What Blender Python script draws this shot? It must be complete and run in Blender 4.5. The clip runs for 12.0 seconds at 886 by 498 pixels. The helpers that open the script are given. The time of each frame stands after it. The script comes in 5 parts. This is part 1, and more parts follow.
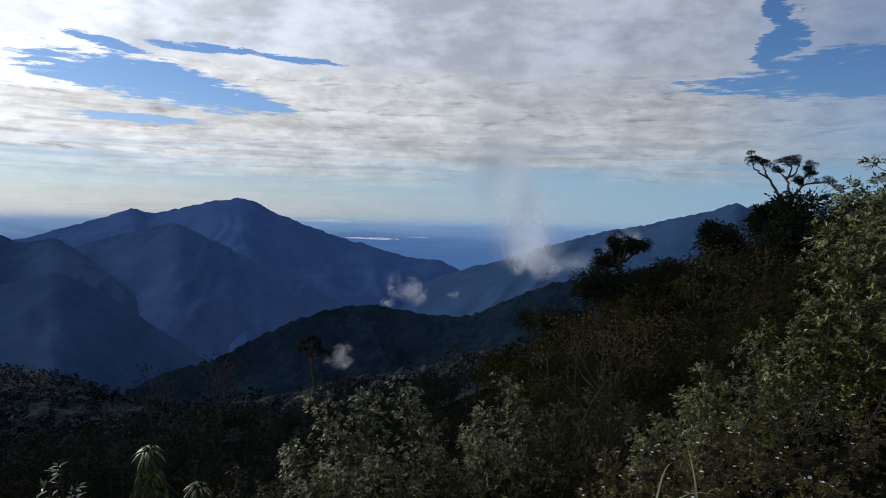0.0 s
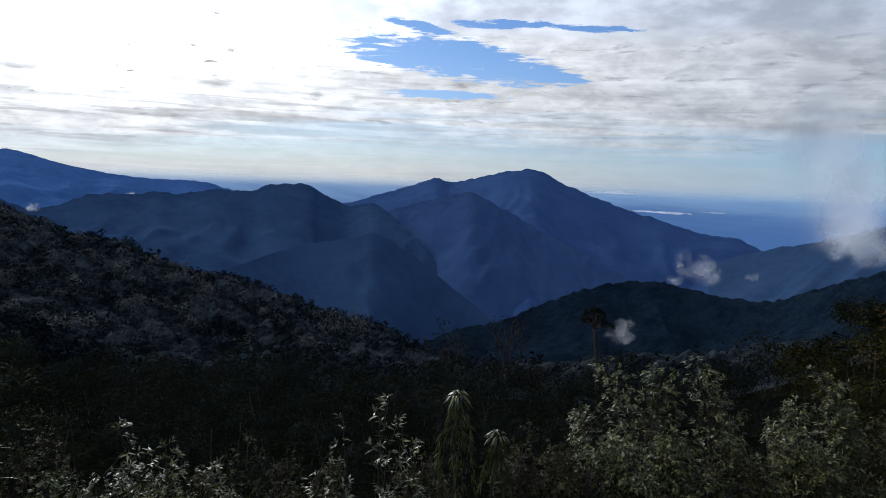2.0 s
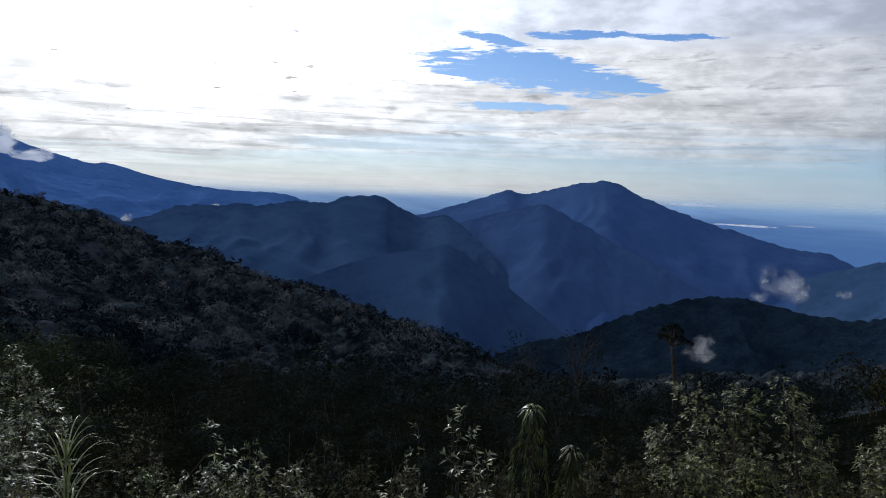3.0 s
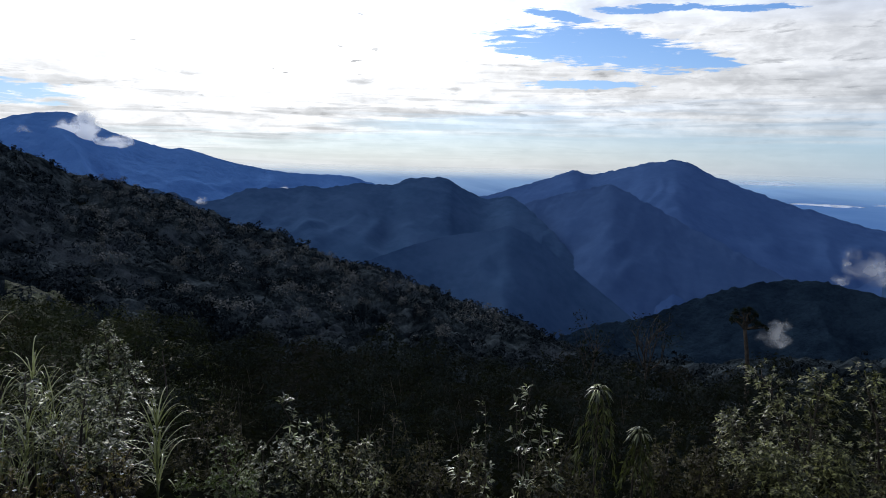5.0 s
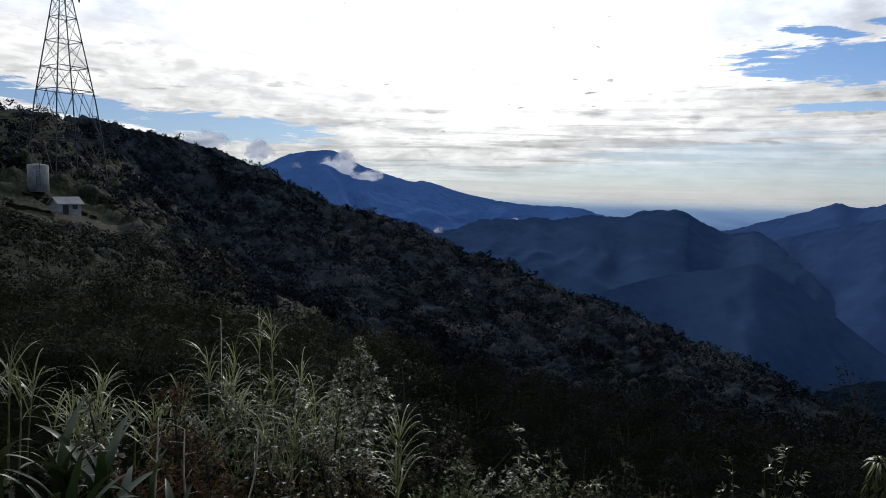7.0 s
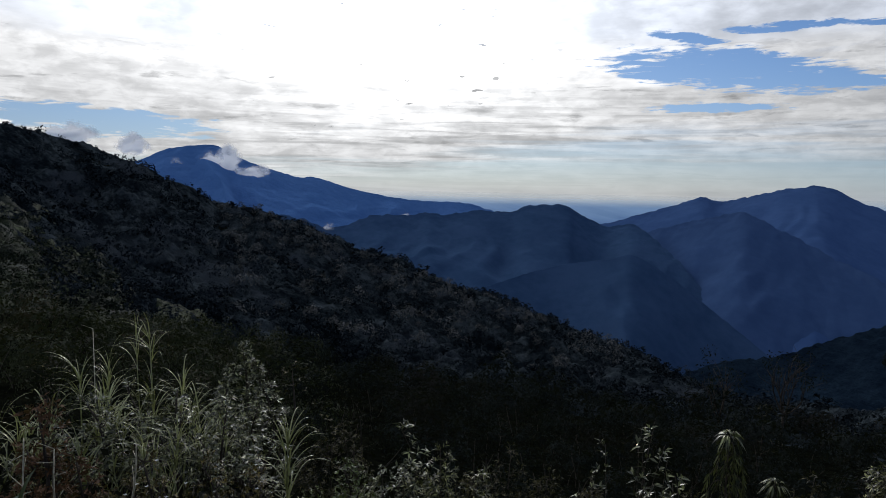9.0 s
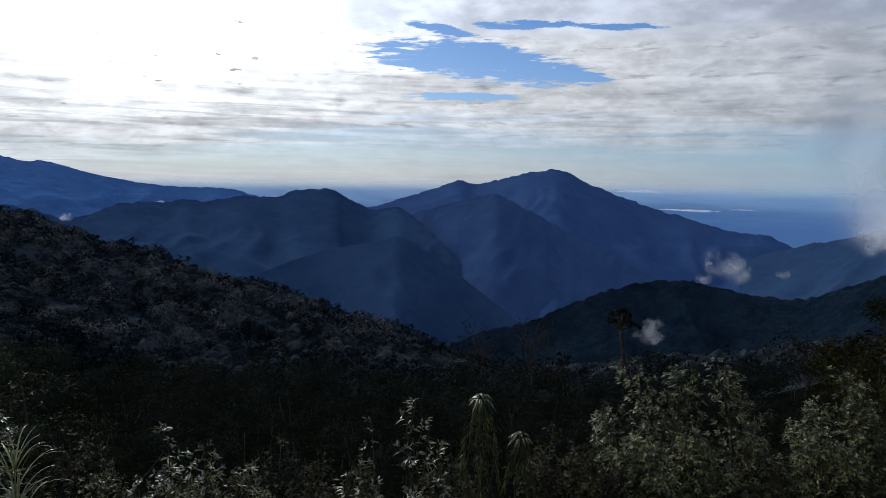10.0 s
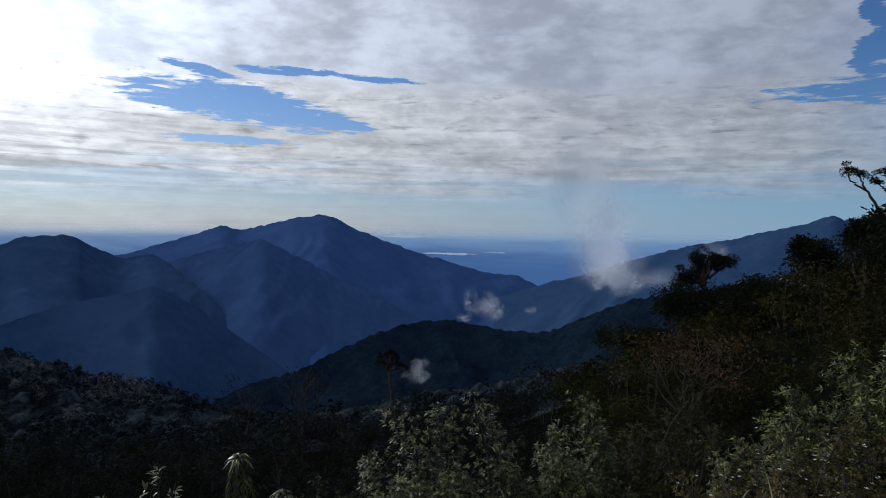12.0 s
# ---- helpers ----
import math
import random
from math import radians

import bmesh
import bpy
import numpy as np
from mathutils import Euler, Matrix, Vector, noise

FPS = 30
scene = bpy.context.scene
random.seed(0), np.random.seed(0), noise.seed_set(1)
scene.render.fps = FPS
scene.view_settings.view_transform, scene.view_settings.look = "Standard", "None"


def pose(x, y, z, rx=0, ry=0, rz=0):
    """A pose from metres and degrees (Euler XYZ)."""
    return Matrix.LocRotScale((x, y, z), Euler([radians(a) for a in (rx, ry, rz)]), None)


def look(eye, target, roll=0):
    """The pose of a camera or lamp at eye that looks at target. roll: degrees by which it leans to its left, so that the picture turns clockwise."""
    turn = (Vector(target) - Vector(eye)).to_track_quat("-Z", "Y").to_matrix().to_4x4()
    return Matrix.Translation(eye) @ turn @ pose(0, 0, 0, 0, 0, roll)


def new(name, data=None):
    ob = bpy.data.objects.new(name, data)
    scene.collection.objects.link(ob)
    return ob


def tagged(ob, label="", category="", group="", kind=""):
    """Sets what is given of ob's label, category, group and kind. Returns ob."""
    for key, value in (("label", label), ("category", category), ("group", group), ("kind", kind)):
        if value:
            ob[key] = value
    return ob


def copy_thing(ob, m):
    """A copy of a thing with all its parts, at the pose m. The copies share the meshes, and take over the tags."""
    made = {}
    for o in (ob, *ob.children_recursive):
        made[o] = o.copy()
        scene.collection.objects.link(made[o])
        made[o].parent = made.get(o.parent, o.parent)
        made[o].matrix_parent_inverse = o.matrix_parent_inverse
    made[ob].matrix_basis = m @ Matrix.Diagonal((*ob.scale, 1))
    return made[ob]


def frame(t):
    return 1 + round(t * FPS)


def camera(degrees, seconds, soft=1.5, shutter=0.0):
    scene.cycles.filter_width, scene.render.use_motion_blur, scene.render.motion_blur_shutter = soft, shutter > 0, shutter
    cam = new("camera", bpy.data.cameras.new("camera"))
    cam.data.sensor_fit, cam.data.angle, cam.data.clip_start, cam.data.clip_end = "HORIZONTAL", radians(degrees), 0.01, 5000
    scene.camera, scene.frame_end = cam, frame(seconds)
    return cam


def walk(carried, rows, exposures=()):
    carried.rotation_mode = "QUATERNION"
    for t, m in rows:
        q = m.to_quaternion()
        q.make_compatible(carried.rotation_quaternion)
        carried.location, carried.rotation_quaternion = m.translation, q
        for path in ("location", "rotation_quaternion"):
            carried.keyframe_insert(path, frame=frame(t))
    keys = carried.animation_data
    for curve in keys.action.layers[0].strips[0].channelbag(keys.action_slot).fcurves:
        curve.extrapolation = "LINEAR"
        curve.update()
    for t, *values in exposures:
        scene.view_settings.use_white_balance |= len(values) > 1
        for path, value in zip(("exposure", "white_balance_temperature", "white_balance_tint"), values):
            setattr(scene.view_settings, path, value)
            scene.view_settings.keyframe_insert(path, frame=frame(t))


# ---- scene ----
cam = camera(67.6, 12.0, soft=0.9)
EYE = 1.6
# seconds, x, y, z from the standing point at eye height, yaw, pitch, roll
ROWS = [
    (0, -0.013, 0.011, 0.000, 0.00, -3.43, -1.45),
    (0.5, -0.076, 0.068, -0.029, 6.38, -5.52, -1.55),
    (1, -0.134, 0.062, -0.043, 13.41, -6.18, -1.46),
    (1.5, -0.153, 0.031, -0.050, 18.15, -6.26, -1.85),
    (2, -0.174, -0.042, -0.037, 24.47, -6.66, -2.12),
    (2.5, -0.176, -0.095, -0.027, 28.16, -6.53, -2.50),
    (3, -0.168, -0.141, -0.012, 30.71, -5.86, -2.03),
    (5, -0.151, -0.224, -0.014, 36.20, -7.62, -1.38),
    (5.5, -0.179, -0.226, -0.017, 39.75, -7.03, -1.34),
    (6, -0.209, -0.242, -0.019, 45.65, -6.57, -1.26),
    (6.5, -0.232, -0.260, -0.018, 51.35, -5.82, -1.28),
    (6.7, -0.236, -0.268, -0.013, 53.20, -5.62, -1.28),
    (7.5, -0.215, -0.305, 0.015, 58.20, -5.10, -1.28),
    (8.3, -0.170, -0.328, 0.044, 55.95, -5.05, -1.28),
    (8.5, -0.154, -0.328, 0.049, 54.06, -5.05, -1.27),
    (9, -0.119, -0.304, 0.059, 46.40, -5.51, -1.11),
    (9.5, -0.066, -0.304, 0.066, 37.13, -6.25, -0.91),
    (10, -0.044, -0.255, 0.061, 26.50, -6.51, -0.92),
    (10.5, -0.023, -0.201, 0.058, 18.23, -5.63, -1.11),
    (11, -0.006, -0.169, 0.052, 12.87, -4.43, -0.89),
    (11.5, 0.010, -0.149, 0.052, 8.85, -3.22, -0.88),
    (12, 0.017, -0.136, 0.051, 6.63, -2.26, -1.06),
]
# the camera's own exposure in stops, and its drift of white balance
EXPOSURE = [(0, -0.03, 0), (1, 0.05, 250), (1.5, 0.05, 250), (3, 0.08, 150), (5, 0.25, 50), (5.5, 0.15, 0), (6, -0.03, -50), (6.5, -0.05, -100), (8.5, -0.24, -100),
            (9.5, -0.25, 100), (10, -0.15, 250), (10.5, 0.0, 330), (11, -0.15, 330), (11.5, -0.25, 300), (12, -0.25, 300)]
walk(cam, [(t, pose(x, y, EYE + z, 90 + pitch, roll, yaw)) for t, x, y, z, yaw, pitch, roll in ROWS],
     exposures=[(t, e, 6250 - k, 10) for t, e, k in EXPOSURE])

# ---- sky, clouds and sun ----
SUN_AZ, SUN_EL = 47.0, 24.0      # degrees to the left of straight ahead, and above the horizon


def heading(az, el=0.0):
    """The unit vector at az degrees to the left of the y axis, el degrees up."""
    a, e = radians(az), radians(el)
    return Vector((-math.sin(a) * math.cos(e), math.cos(a) * math.cos(e), math.sin(e)))


class Tree:
    """A small helper to write node trees."""

    def __init__(self, tree):
        self.t = tree

    def node(self, kind, _props=None, **sockets):
        n = self.t.nodes.new(kind)
        for k, v in (_props or {}).items():
            setattr(n, k, v)
        for k, v in sockets.items():
            key = int(k[1:]) if k[0] == "i" and k[1:].isdigit() else k.replace("_", " ")
            self.put(n.inputs[key], v)
        return n

    def put(self, socket, v):
        if isinstance(v, bpy.types.NodeSocket):
            self.t.links.new(v, socket)
        else:
            socket.default_value = v

    def math(self, op, a, b=0.0, c=0.0, clamp=False):
        n = self.node("ShaderNodeMath", {"operation": op, "use_clamp": clamp}, i0=a, i1=b, i2=c)
        return n.outputs[0]

    def vec(self, op, a, b=(0, 0, 0)):
        return self.node("ShaderNodeVectorMath", {"operation": op}, i0=a, i1=b)

    def mix(self, f, a, b, blend="MIX"):
        n = self.node("ShaderNodeMix", {"data_type": "RGBA", "blend_type": blend}, i0=f, i6=a, i7=b)
        return n.outputs[2]

    def ramp(self, f, lo, hi, a=0.0, b=1.0):
        n = self.node("ShaderNodeMapRange", {"interpolation_type": "SMOOTHSTEP"}, i0=f, i1=lo, i2=hi, i3=a, i4=b)
        return n.outputs[0]

    def noise(self, v, scale, detail=4.0, rough=0.55, distortion=0.0):
        n = self.node("ShaderNodeTexNoise", None, Vector=v, Scale=scale, Detail=detail, Roughness=rough, Distortion=distortion)
        return n.outputs[0]


def rgb(r, g, b):
    return (r, g, b, 1.0)


def build_world():
    world = bpy.data.worlds.new("sky")
    world.use_nodes = True
    world.node_tree.nodes.clear()
    T = Tree(world.node_tree)
    sky = T.node("ShaderNodeTexSky")
    sky.sky_type, sky.sun_disc = "NISHITA", False
    sky.sun_elevation, sky.sun_rotation = radians(SUN_EL), radians(-SUN_AZ)
    sky.altitude = 2000.0
    way = T.node("ShaderNodeTexCoord").outputs["Generated"]
    xyz = T.node("ShaderNodeSeparateXYZ", None, i0=way)
    x, y, z = xyz.outputs
    el = T.math("MULTIPLY", T.math("ARCSINE", z), 57.2958)
    az = T.math("MULTIPLY", T.math("ARCTAN2", T.math("MULTIPLY", x, -1.0), y), 57.2958)
    grid = lambda sa, se, off=0.0: T.node("ShaderNodeCombineXYZ", None, X=T.math("MULTIPLY", az, sa), Y=T.math("MULTIPLY", el, se), Z=off).outputs[0]
    lump = T.noise(grid(0.10, 0.17, 1.5), 1.0, 6.0, 0.52, 0.2)
    stripe = T.noise(grid(0.05, 0.34, 3.0), 1.0, 7.0, 0.58, 0.3)
    dash = T.noise(grid(0.22, 1.3, 6.0), 1.0, 5.0, 0.6, 0.3)
    streak = T.noise(grid(0.04, 0.9, 9.0), 1.0, 5.0, 0.55, 0.4)
    shred = T.noise(grid(0.36, 2.6, 14.0), 1.0, 6.0, 0.62, 0.5)
    puff = T.noise(grid(0.30, 0.62, 25.0), 1.0, 3.0, 0.5, 0.15)
    wob = T.math("SUBTRACT", stripe, 0.5)
    # torn cloud edges: the gaps are bent by two slow noises and frayed by a fast one
    bent_az = T.math("MULTIPLY_ADD", T.math("SUBTRACT", T.noise(grid(0.17, 0.45, 21.0), 1.0, 5.0, 0.6), 0.5), 8.0, az)
    bent_el = T.math("MULTIPLY_ADD", T.math("SUBTRACT", T.noise(grid(0.15, 0.5, 33.0), 1.0, 6.0, 0.62), 0.5), 1.7, el)
    edge = T.math("MULTIPLY", T.math("SUBTRACT", shred, 0.5), 3.4)

    def gap(a0, e0, wa, we, slope=0.0):
        """How deep a direction lies inside an oval gap in the clouds."""
        da = T.math("SUBTRACT", bent_az, a0)
        de = T.math("SUBTRACT", T.math("SUBTRACT", bent_el, e0), T.math("MULTIPLY", da, slope))
        q = T.math("ADD", T.math("POWER", T.math("ABSOLUTE", T.math("DIVIDE", da, wa)), 2.0),
                   T.math("POWER", T.math("ABSOLUTE", T.math("DIVIDE", de, we)), 2.0))
        return T.math("SUBTRACT", 1.0, q)

    holes = None
    for g in ((23.5, 9.3, 9.0, 1.75, 0.09), (18.0, 8.4, 4.6, 0.9, 0.12), (27.0, 11.9, 3.4, 0.42, 0.12), (20.0, 12.15, 3.6, 0.34, 0.04), (12.5, 12.0, 4.2, 0.42, 0.0), (24.5, 6.45, 4.6, 0.36, 0.0),
              (-31.5, 10.6, 6.5, 2.0, 0.0), (-35.0, 9.8, 17.0, 1.15, 0.03), (-26.8, 13.4, 1.5, 3.6, 0.0), (74.5, 4.4, 9.5, 1.05, 0.05), (85.0, 5.6, 9.0, 1.1, 0.10), (-52.0, 9.0, 14.0, 3.4, 0.0)):
        h = gap(*g)
        holes = h if holes is None else T.math("MAXIMUM", holes, h)
    holes = T.math("ADD", T.math("MAXIMUM", holes, -1.5), edge)
    open_sky = T.ramp(holes, -0.1, 0.45)
    # the deck thins to streaks towards the horizon
    low = T.ramp(T.math("ADD", el, T.math("MULTIPLY", T.math("SUBTRACT", streak, 0.5), 7.0)), T.ramp(az, 22.0, 60.0, 1.6, 0.3), T.ramp(az, 22.0, 60.0, 5.4, 2.5))
    right = T.ramp(az, -25.0, 30.0, 0.0, 1.0)
    cover = T.math("MULTIPLY", T.math("SUBTRACT", 1.0, open_sky), T.math("MULTIPLY_ADD", low, 0.80, T.math("MULTIPLY", right, 0.18)))
    cover = T.math("MULTIPLY", cover, T.ramp(T.math("ADD", T.math("MULTIPLY", stripe, 0.6), T.math("MULTIPLY", dash, 0.4)), 0.30, 0.44, 0.82, 1.0))
    cover = T.math("MULTIPLY", cover, T.ramp(T.math("MULTIPLY_ADD", stripe, 14.0, az), -29.0, -12.0, 0.42, 1.0))
    # sunlight in the clouds: bright about the sun, grey where they are thick
    near_sun = T.math("MAXIMUM", T.vec("DOT_PRODUCT", way, tuple(heading(SUN_AZ + 4, SUN_EL - 7))).outputs["Value"], 0.0)
    glow = T.math("MULTIPLY", T.math("POWER", near_sun, 26.0), T.ramp(el, 1.5, 11.0, 0.16, 1.0))
    wide = T.math("MULTIPLY", T.math("POWER", near_sun, 5.0), T.ramp(el, 0.0, 9.0, 0.62, 1.0))
    high = T.ramp(T.math("ADD", el, T.math("MULTIPLY", wob, 6.0)), 9.5, 13.0)
    shade_mid = T.ramp(stripe, 0.40, 0.62, 1.11, 0.89)
    shade_mid = T.math("MULTIPLY", T.math("MULTIPLY", shade_mid, T.ramp(puff, 0.34, 0.68, 1.07, 0.91)), T.ramp(dash, 0.57, 0.70, 1.0, 0.64))
    bars = T.noise(grid(0.085, 1.7, 17.0), 1.0, 6.0, 0.6, 0.5)
    tufts = T.noise(grid(0.42, 1.1, 51.0), 1.0, 6.0, 0.6, 0.3)
    flecks = T.noise(grid(0.75, 2.6, 61.0), 1.0, 3.0, 0.5, 0.6)
    under = T.ramp(el, 4.0, 9.0, 1.0, 0.25)
    shade_mid = T.math("MULTIPLY", shade_mid, T.math("SUBTRACT", 1.0, T.math("MULTIPLY", T.ramp(bars, 0.44, 0.62), T.math("MULTIPLY", under, T.math("MULTIPLY", T.ramp(az, 8.0, 42.0, 0.20, 0.38), T.ramp(az, 54.0, 74.0, 1.0, 0.5))))))
    shade_mid = T.math("MULTIPLY", shade_mid, T.ramp(tufts, 0.36, 0.64, 0.86, 1.12))
    shade_high = T.ramp(T.math("ADD", T.math("MULTIPLY", lump, 0.58), T.math("MULTIPLY", T.math("ADD", puff, tufts), 0.21)), 0.39, 0.61, 1.24, 0.76)
    shade = T.math("ADD", T.math("MULTIPLY", shade_mid, T.math("SUBTRACT", 1.0, high)), T.math("MULTIPLY", shade_high, high))
    lit = T.math("MULTIPLY_ADD", wide, 0.46, T.ramp(az, 56.0, 86.0, 0.57, 0.80))
    lit = T.math("MULTIPLY", lit, T.ramp(az, -32.0, 6.0, 0.80, 1.0))
    lit = T.math("ADD", T.math("MULTIPLY", lit, shade), T.math("MULTIPLY", glow, T.math("MULTIPLY_ADD", shade, 0.9, 0.35)))
    # small dark scraps that drift below the brightest cloud
    lit = T.math("MULTIPLY", lit, T.math("SUBTRACT", 1.0, T.math("MULTIPLY", T.ramp(flecks, 0.69, 0.73), T.math("MULTIPLY", T.ramp(near_sun, 0.955, 0.985), 0.66))))
    cloud = T.vec("SCALE", T.mix(high, rgb(1.0, 0.985, 0.965), rgb(0.94, 0.98, 1.06)))
    T.put(cloud.inputs["Scale"], lit)
    blue = T.vec("SCALE", T.vec("MULTIPLY", sky.outputs[0], (0.52, 0.80, 1.16)).outputs[0])
    blue.inputs["Scale"].default_value = 0.074
    # pale haze over the sea
    hz = T.math("POWER", 2.71828, T.math("MULTIPLY", T.math("ABSOLUTE", T.math("ADD", el, 0.5)), -0.18))
    haze = T.vec("SCALE", T.mix(right, rgb(0.62, 0.92, 1.22), rgb(0.97, 0.97, 0.97)))
    T.put(haze.inputs["Scale"], T.math("MULTIPLY_ADD", wide, 0.34, 0.47))
    base = T.mix(T.math("MULTIPLY", hz, 0.92), blue.outputs[0], haze.outputs[0])
    full = T.mix(cover, base, cloud.outputs[0])
    below = T.mix(T.ramp(el, -7.0, -1.2), rgb(0.02, 0.035, 0.06), full)
    back = T.node("ShaderNodeBackground", None, Color=below, Strength=1.0)
    out = T.node("ShaderNodeOutputWorld")
    T.t.links.new(back.outputs[0], out.inputs["Surface"])
    scene.world = world


build_world()
sun = new("sun", bpy.data.lights.new("sun", "SUN"))
sun.data.energy, sun.data.angle, sun.data.color = 1.0, radians(6.0), (1.0, 0.95, 0.88)
sun.matrix_world = look(heading(SUN_AZ, SUN_EL) * 100, (0, 0, 0))


# ---- materials ----
def material(name, dark, light, scale=1.0, rough=0.6, spec=0.4, island=0.0, through_light=0.0, bump=0.0, bump_scale=8.0, third=None, metal=0.0, skew=1.0):
    """A two-scale mottled surface; island: how far single pieces differ; through_light: thin leaves."""
    m = bpy.data.materials.new(name)
    m.use_nodes = True
    m.node_tree.nodes.clear()
    T = Tree(m.node_tree)
    where = T.node("ShaderNodeNewGeometry")
    p = where.outputs["Position"]
    f = T.math("ADD", T.math("MULTIPLY", T.noise(p, scale, 3.0), 0.6), T.math("MULTIPLY", T.noise(p, scale * 6.3, 3.0), 0.4))
    f = T.ramp(f, 0.34, 0.66)
    if island:
        f = T.math("ADD", T.math("MULTIPLY", f, 1.0 - island), T.math("MULTIPLY", where.outputs["Random Per Island"], island))
    if skew != 1.0:
        f = T.math("POWER", f, skew)
    c = T.mix(f, rgb(*dark), rgb(*light))
    if third:
        c = T.mix(T.ramp(T.noise(p, scale * 0.31, 3.0), 0.52, 0.66), c, rgb(*third))
    s = T.node("ShaderNodeBsdfPrincipled", None, Base_Color=c, Roughness=rough, Metallic=metal)
    s.inputs["Specular IOR Level"].default_value = spec
    if bump:
        b = T.node("ShaderNodeBump", None, Height=T.noise(p, bump_scale, 5.0, 0.65), Strength=bump, Distance=1.0 / bump_scale)
        T.t.links.new(b.outputs[0], s.inputs["Normal"])
    surface = s.outputs[0]
    if through_light:
        tr = T.node("ShaderNodeBsdfTranslucent", None, Color=T.mix(0.35, c, rgb(0.16, 0.20, 0.03)))
        surface = T.node("ShaderNodeMixShader", None, i0=through_light, i1=surface, i2=tr.outputs[0]).outputs[0]
    out = T.node("ShaderNodeOutputMaterial")
    T.t.links.new(surface, out.inputs["Surface"])
    return m


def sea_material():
    """Water in broad uneven bands; haze is put into its colour, paling with distance."""
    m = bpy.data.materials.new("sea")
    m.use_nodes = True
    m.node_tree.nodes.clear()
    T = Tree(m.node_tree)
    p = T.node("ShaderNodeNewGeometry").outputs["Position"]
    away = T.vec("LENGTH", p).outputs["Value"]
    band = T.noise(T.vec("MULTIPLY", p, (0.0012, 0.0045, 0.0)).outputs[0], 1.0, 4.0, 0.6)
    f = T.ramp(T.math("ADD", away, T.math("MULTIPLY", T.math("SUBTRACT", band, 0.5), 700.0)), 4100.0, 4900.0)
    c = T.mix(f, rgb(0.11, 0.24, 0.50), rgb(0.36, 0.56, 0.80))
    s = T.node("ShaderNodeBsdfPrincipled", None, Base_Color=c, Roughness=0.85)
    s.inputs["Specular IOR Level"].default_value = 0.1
    # the rim fades to transparent, a stand-in for haze on the horizon
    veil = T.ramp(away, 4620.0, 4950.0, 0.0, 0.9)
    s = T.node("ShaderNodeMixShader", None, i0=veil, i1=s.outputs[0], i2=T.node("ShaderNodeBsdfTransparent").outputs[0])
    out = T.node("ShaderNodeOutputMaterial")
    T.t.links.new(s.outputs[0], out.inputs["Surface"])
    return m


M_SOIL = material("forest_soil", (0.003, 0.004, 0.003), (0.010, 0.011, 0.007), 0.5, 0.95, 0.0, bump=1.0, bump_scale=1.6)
M_CLAY = material("bare_earth", (0.03, 0.028, 0.022), (0.10, 0.085, 0.068), 0.6, 0.95, 0.1, bump=0.5, bump_scale=2.0)
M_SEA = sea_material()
# aerial haze is mixed into these base colours: bluer, paler farther off
M_FAR = material("haze_blue_far_forest", (0.041, 0.083, 0.200), (0.053, 0.101, 0.232), 0.004, 0.95, 0.0, bump=0.05, bump_scale=0.012)
M_SPUR = material("haze_blue_spur_forest", (0.038, 0.074, 0.172), (0.049, 0.091, 0.200), 0.005, 0.95, 0.0, bump=0.06, bump_scale=0.015)
M_MID = material("haze_blue_hill_forest", (0.030, 0.063, 0.132), (0.042, 0.080, 0.160), 0.006, 0.95, 0.0, bump=0.08, bump_scale=0.02)
M_FARTHEST = material("haze_pale_far_forest", (0.065, 0.15, 0.36), (0.085, 0.18, 0.41), 0.003, 0.95, 0.0, bump=0.4, bump_scale=0.015)
M_PALEST = material("haze_palest_far_peak", (0.17, 0.25, 0.40), (0.24, 0.32, 0.46), 0.003, 0.95, 0.0, bump=0.4, bump_scale=0.015)
M_RIDGE = material("hazed_dark_ridge_forest", (0.007, 0.014, 0.026), (0.015, 0.028, 0.045), 0.03, 0.95, 0.0, bump=0.6, bump_scale=0.12)
M_BARK = material("bark", (0.035, 0.028, 0.022), (0.085, 0.07, 0.055), 6.0, 0.85, 0.2, bump=0.5, bump_scale=30.0)
# glints and shaded gaps among the leaves are put into the skewed tones
M_LEAF = material("grey_green_leaf", (0.012, 0.016, 0.005), (0.60, 0.60, 0.22), 3.0, 0.38, 0.4, island=0.75, through_light=0.12, skew=3.2)
M_LEAF_S = material("silvery_leaf", (0.010, 0.016, 0.006), (0.58, 0.60, 0.28), 3.0, 0.34, 0.55, island=0.8, through_light=0.12, skew=3.2)
M_LEAF_Y = material("yellow_green_leaf", (0.012, 0.017, 0.004), (0.50, 0.53, 0.15), 3.0, 0.36, 0.45, island=0.75, through_light=0.14, skew=2.8)
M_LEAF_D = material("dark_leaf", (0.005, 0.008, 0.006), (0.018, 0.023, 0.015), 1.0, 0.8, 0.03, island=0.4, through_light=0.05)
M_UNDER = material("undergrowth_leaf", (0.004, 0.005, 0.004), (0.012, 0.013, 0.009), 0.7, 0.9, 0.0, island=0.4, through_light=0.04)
M_LEAF_R = material("rusty_leaf", (0.030, 0.016, 0.009), (0.15, 0.075, 0.038), 2.0, 0.7, 0.1, island=0.6, through_light=0.12)
# the blades' shine is partly put into their pale tone
M_GRASS = material("silvergrass_blade", (0.030, 0.044, 0.009), (0.60, 0.62, 0.27), 2.0, 0.26, 0.9, island=0.6, through_light=0.28, skew=1.6)
# the blue-grey of distance haze is mixed into this leaf colour
M_CANOPY = material("hazed_canopy_leaf", (0.005, 0.008, 0.011), (0.054, 0.068, 0.078), 0.13, 0.9, 0.0, island=0.10, skew=1.9, third=(0.034, 0.042, 0.052), bump=1.0, bump_scale=2.2)
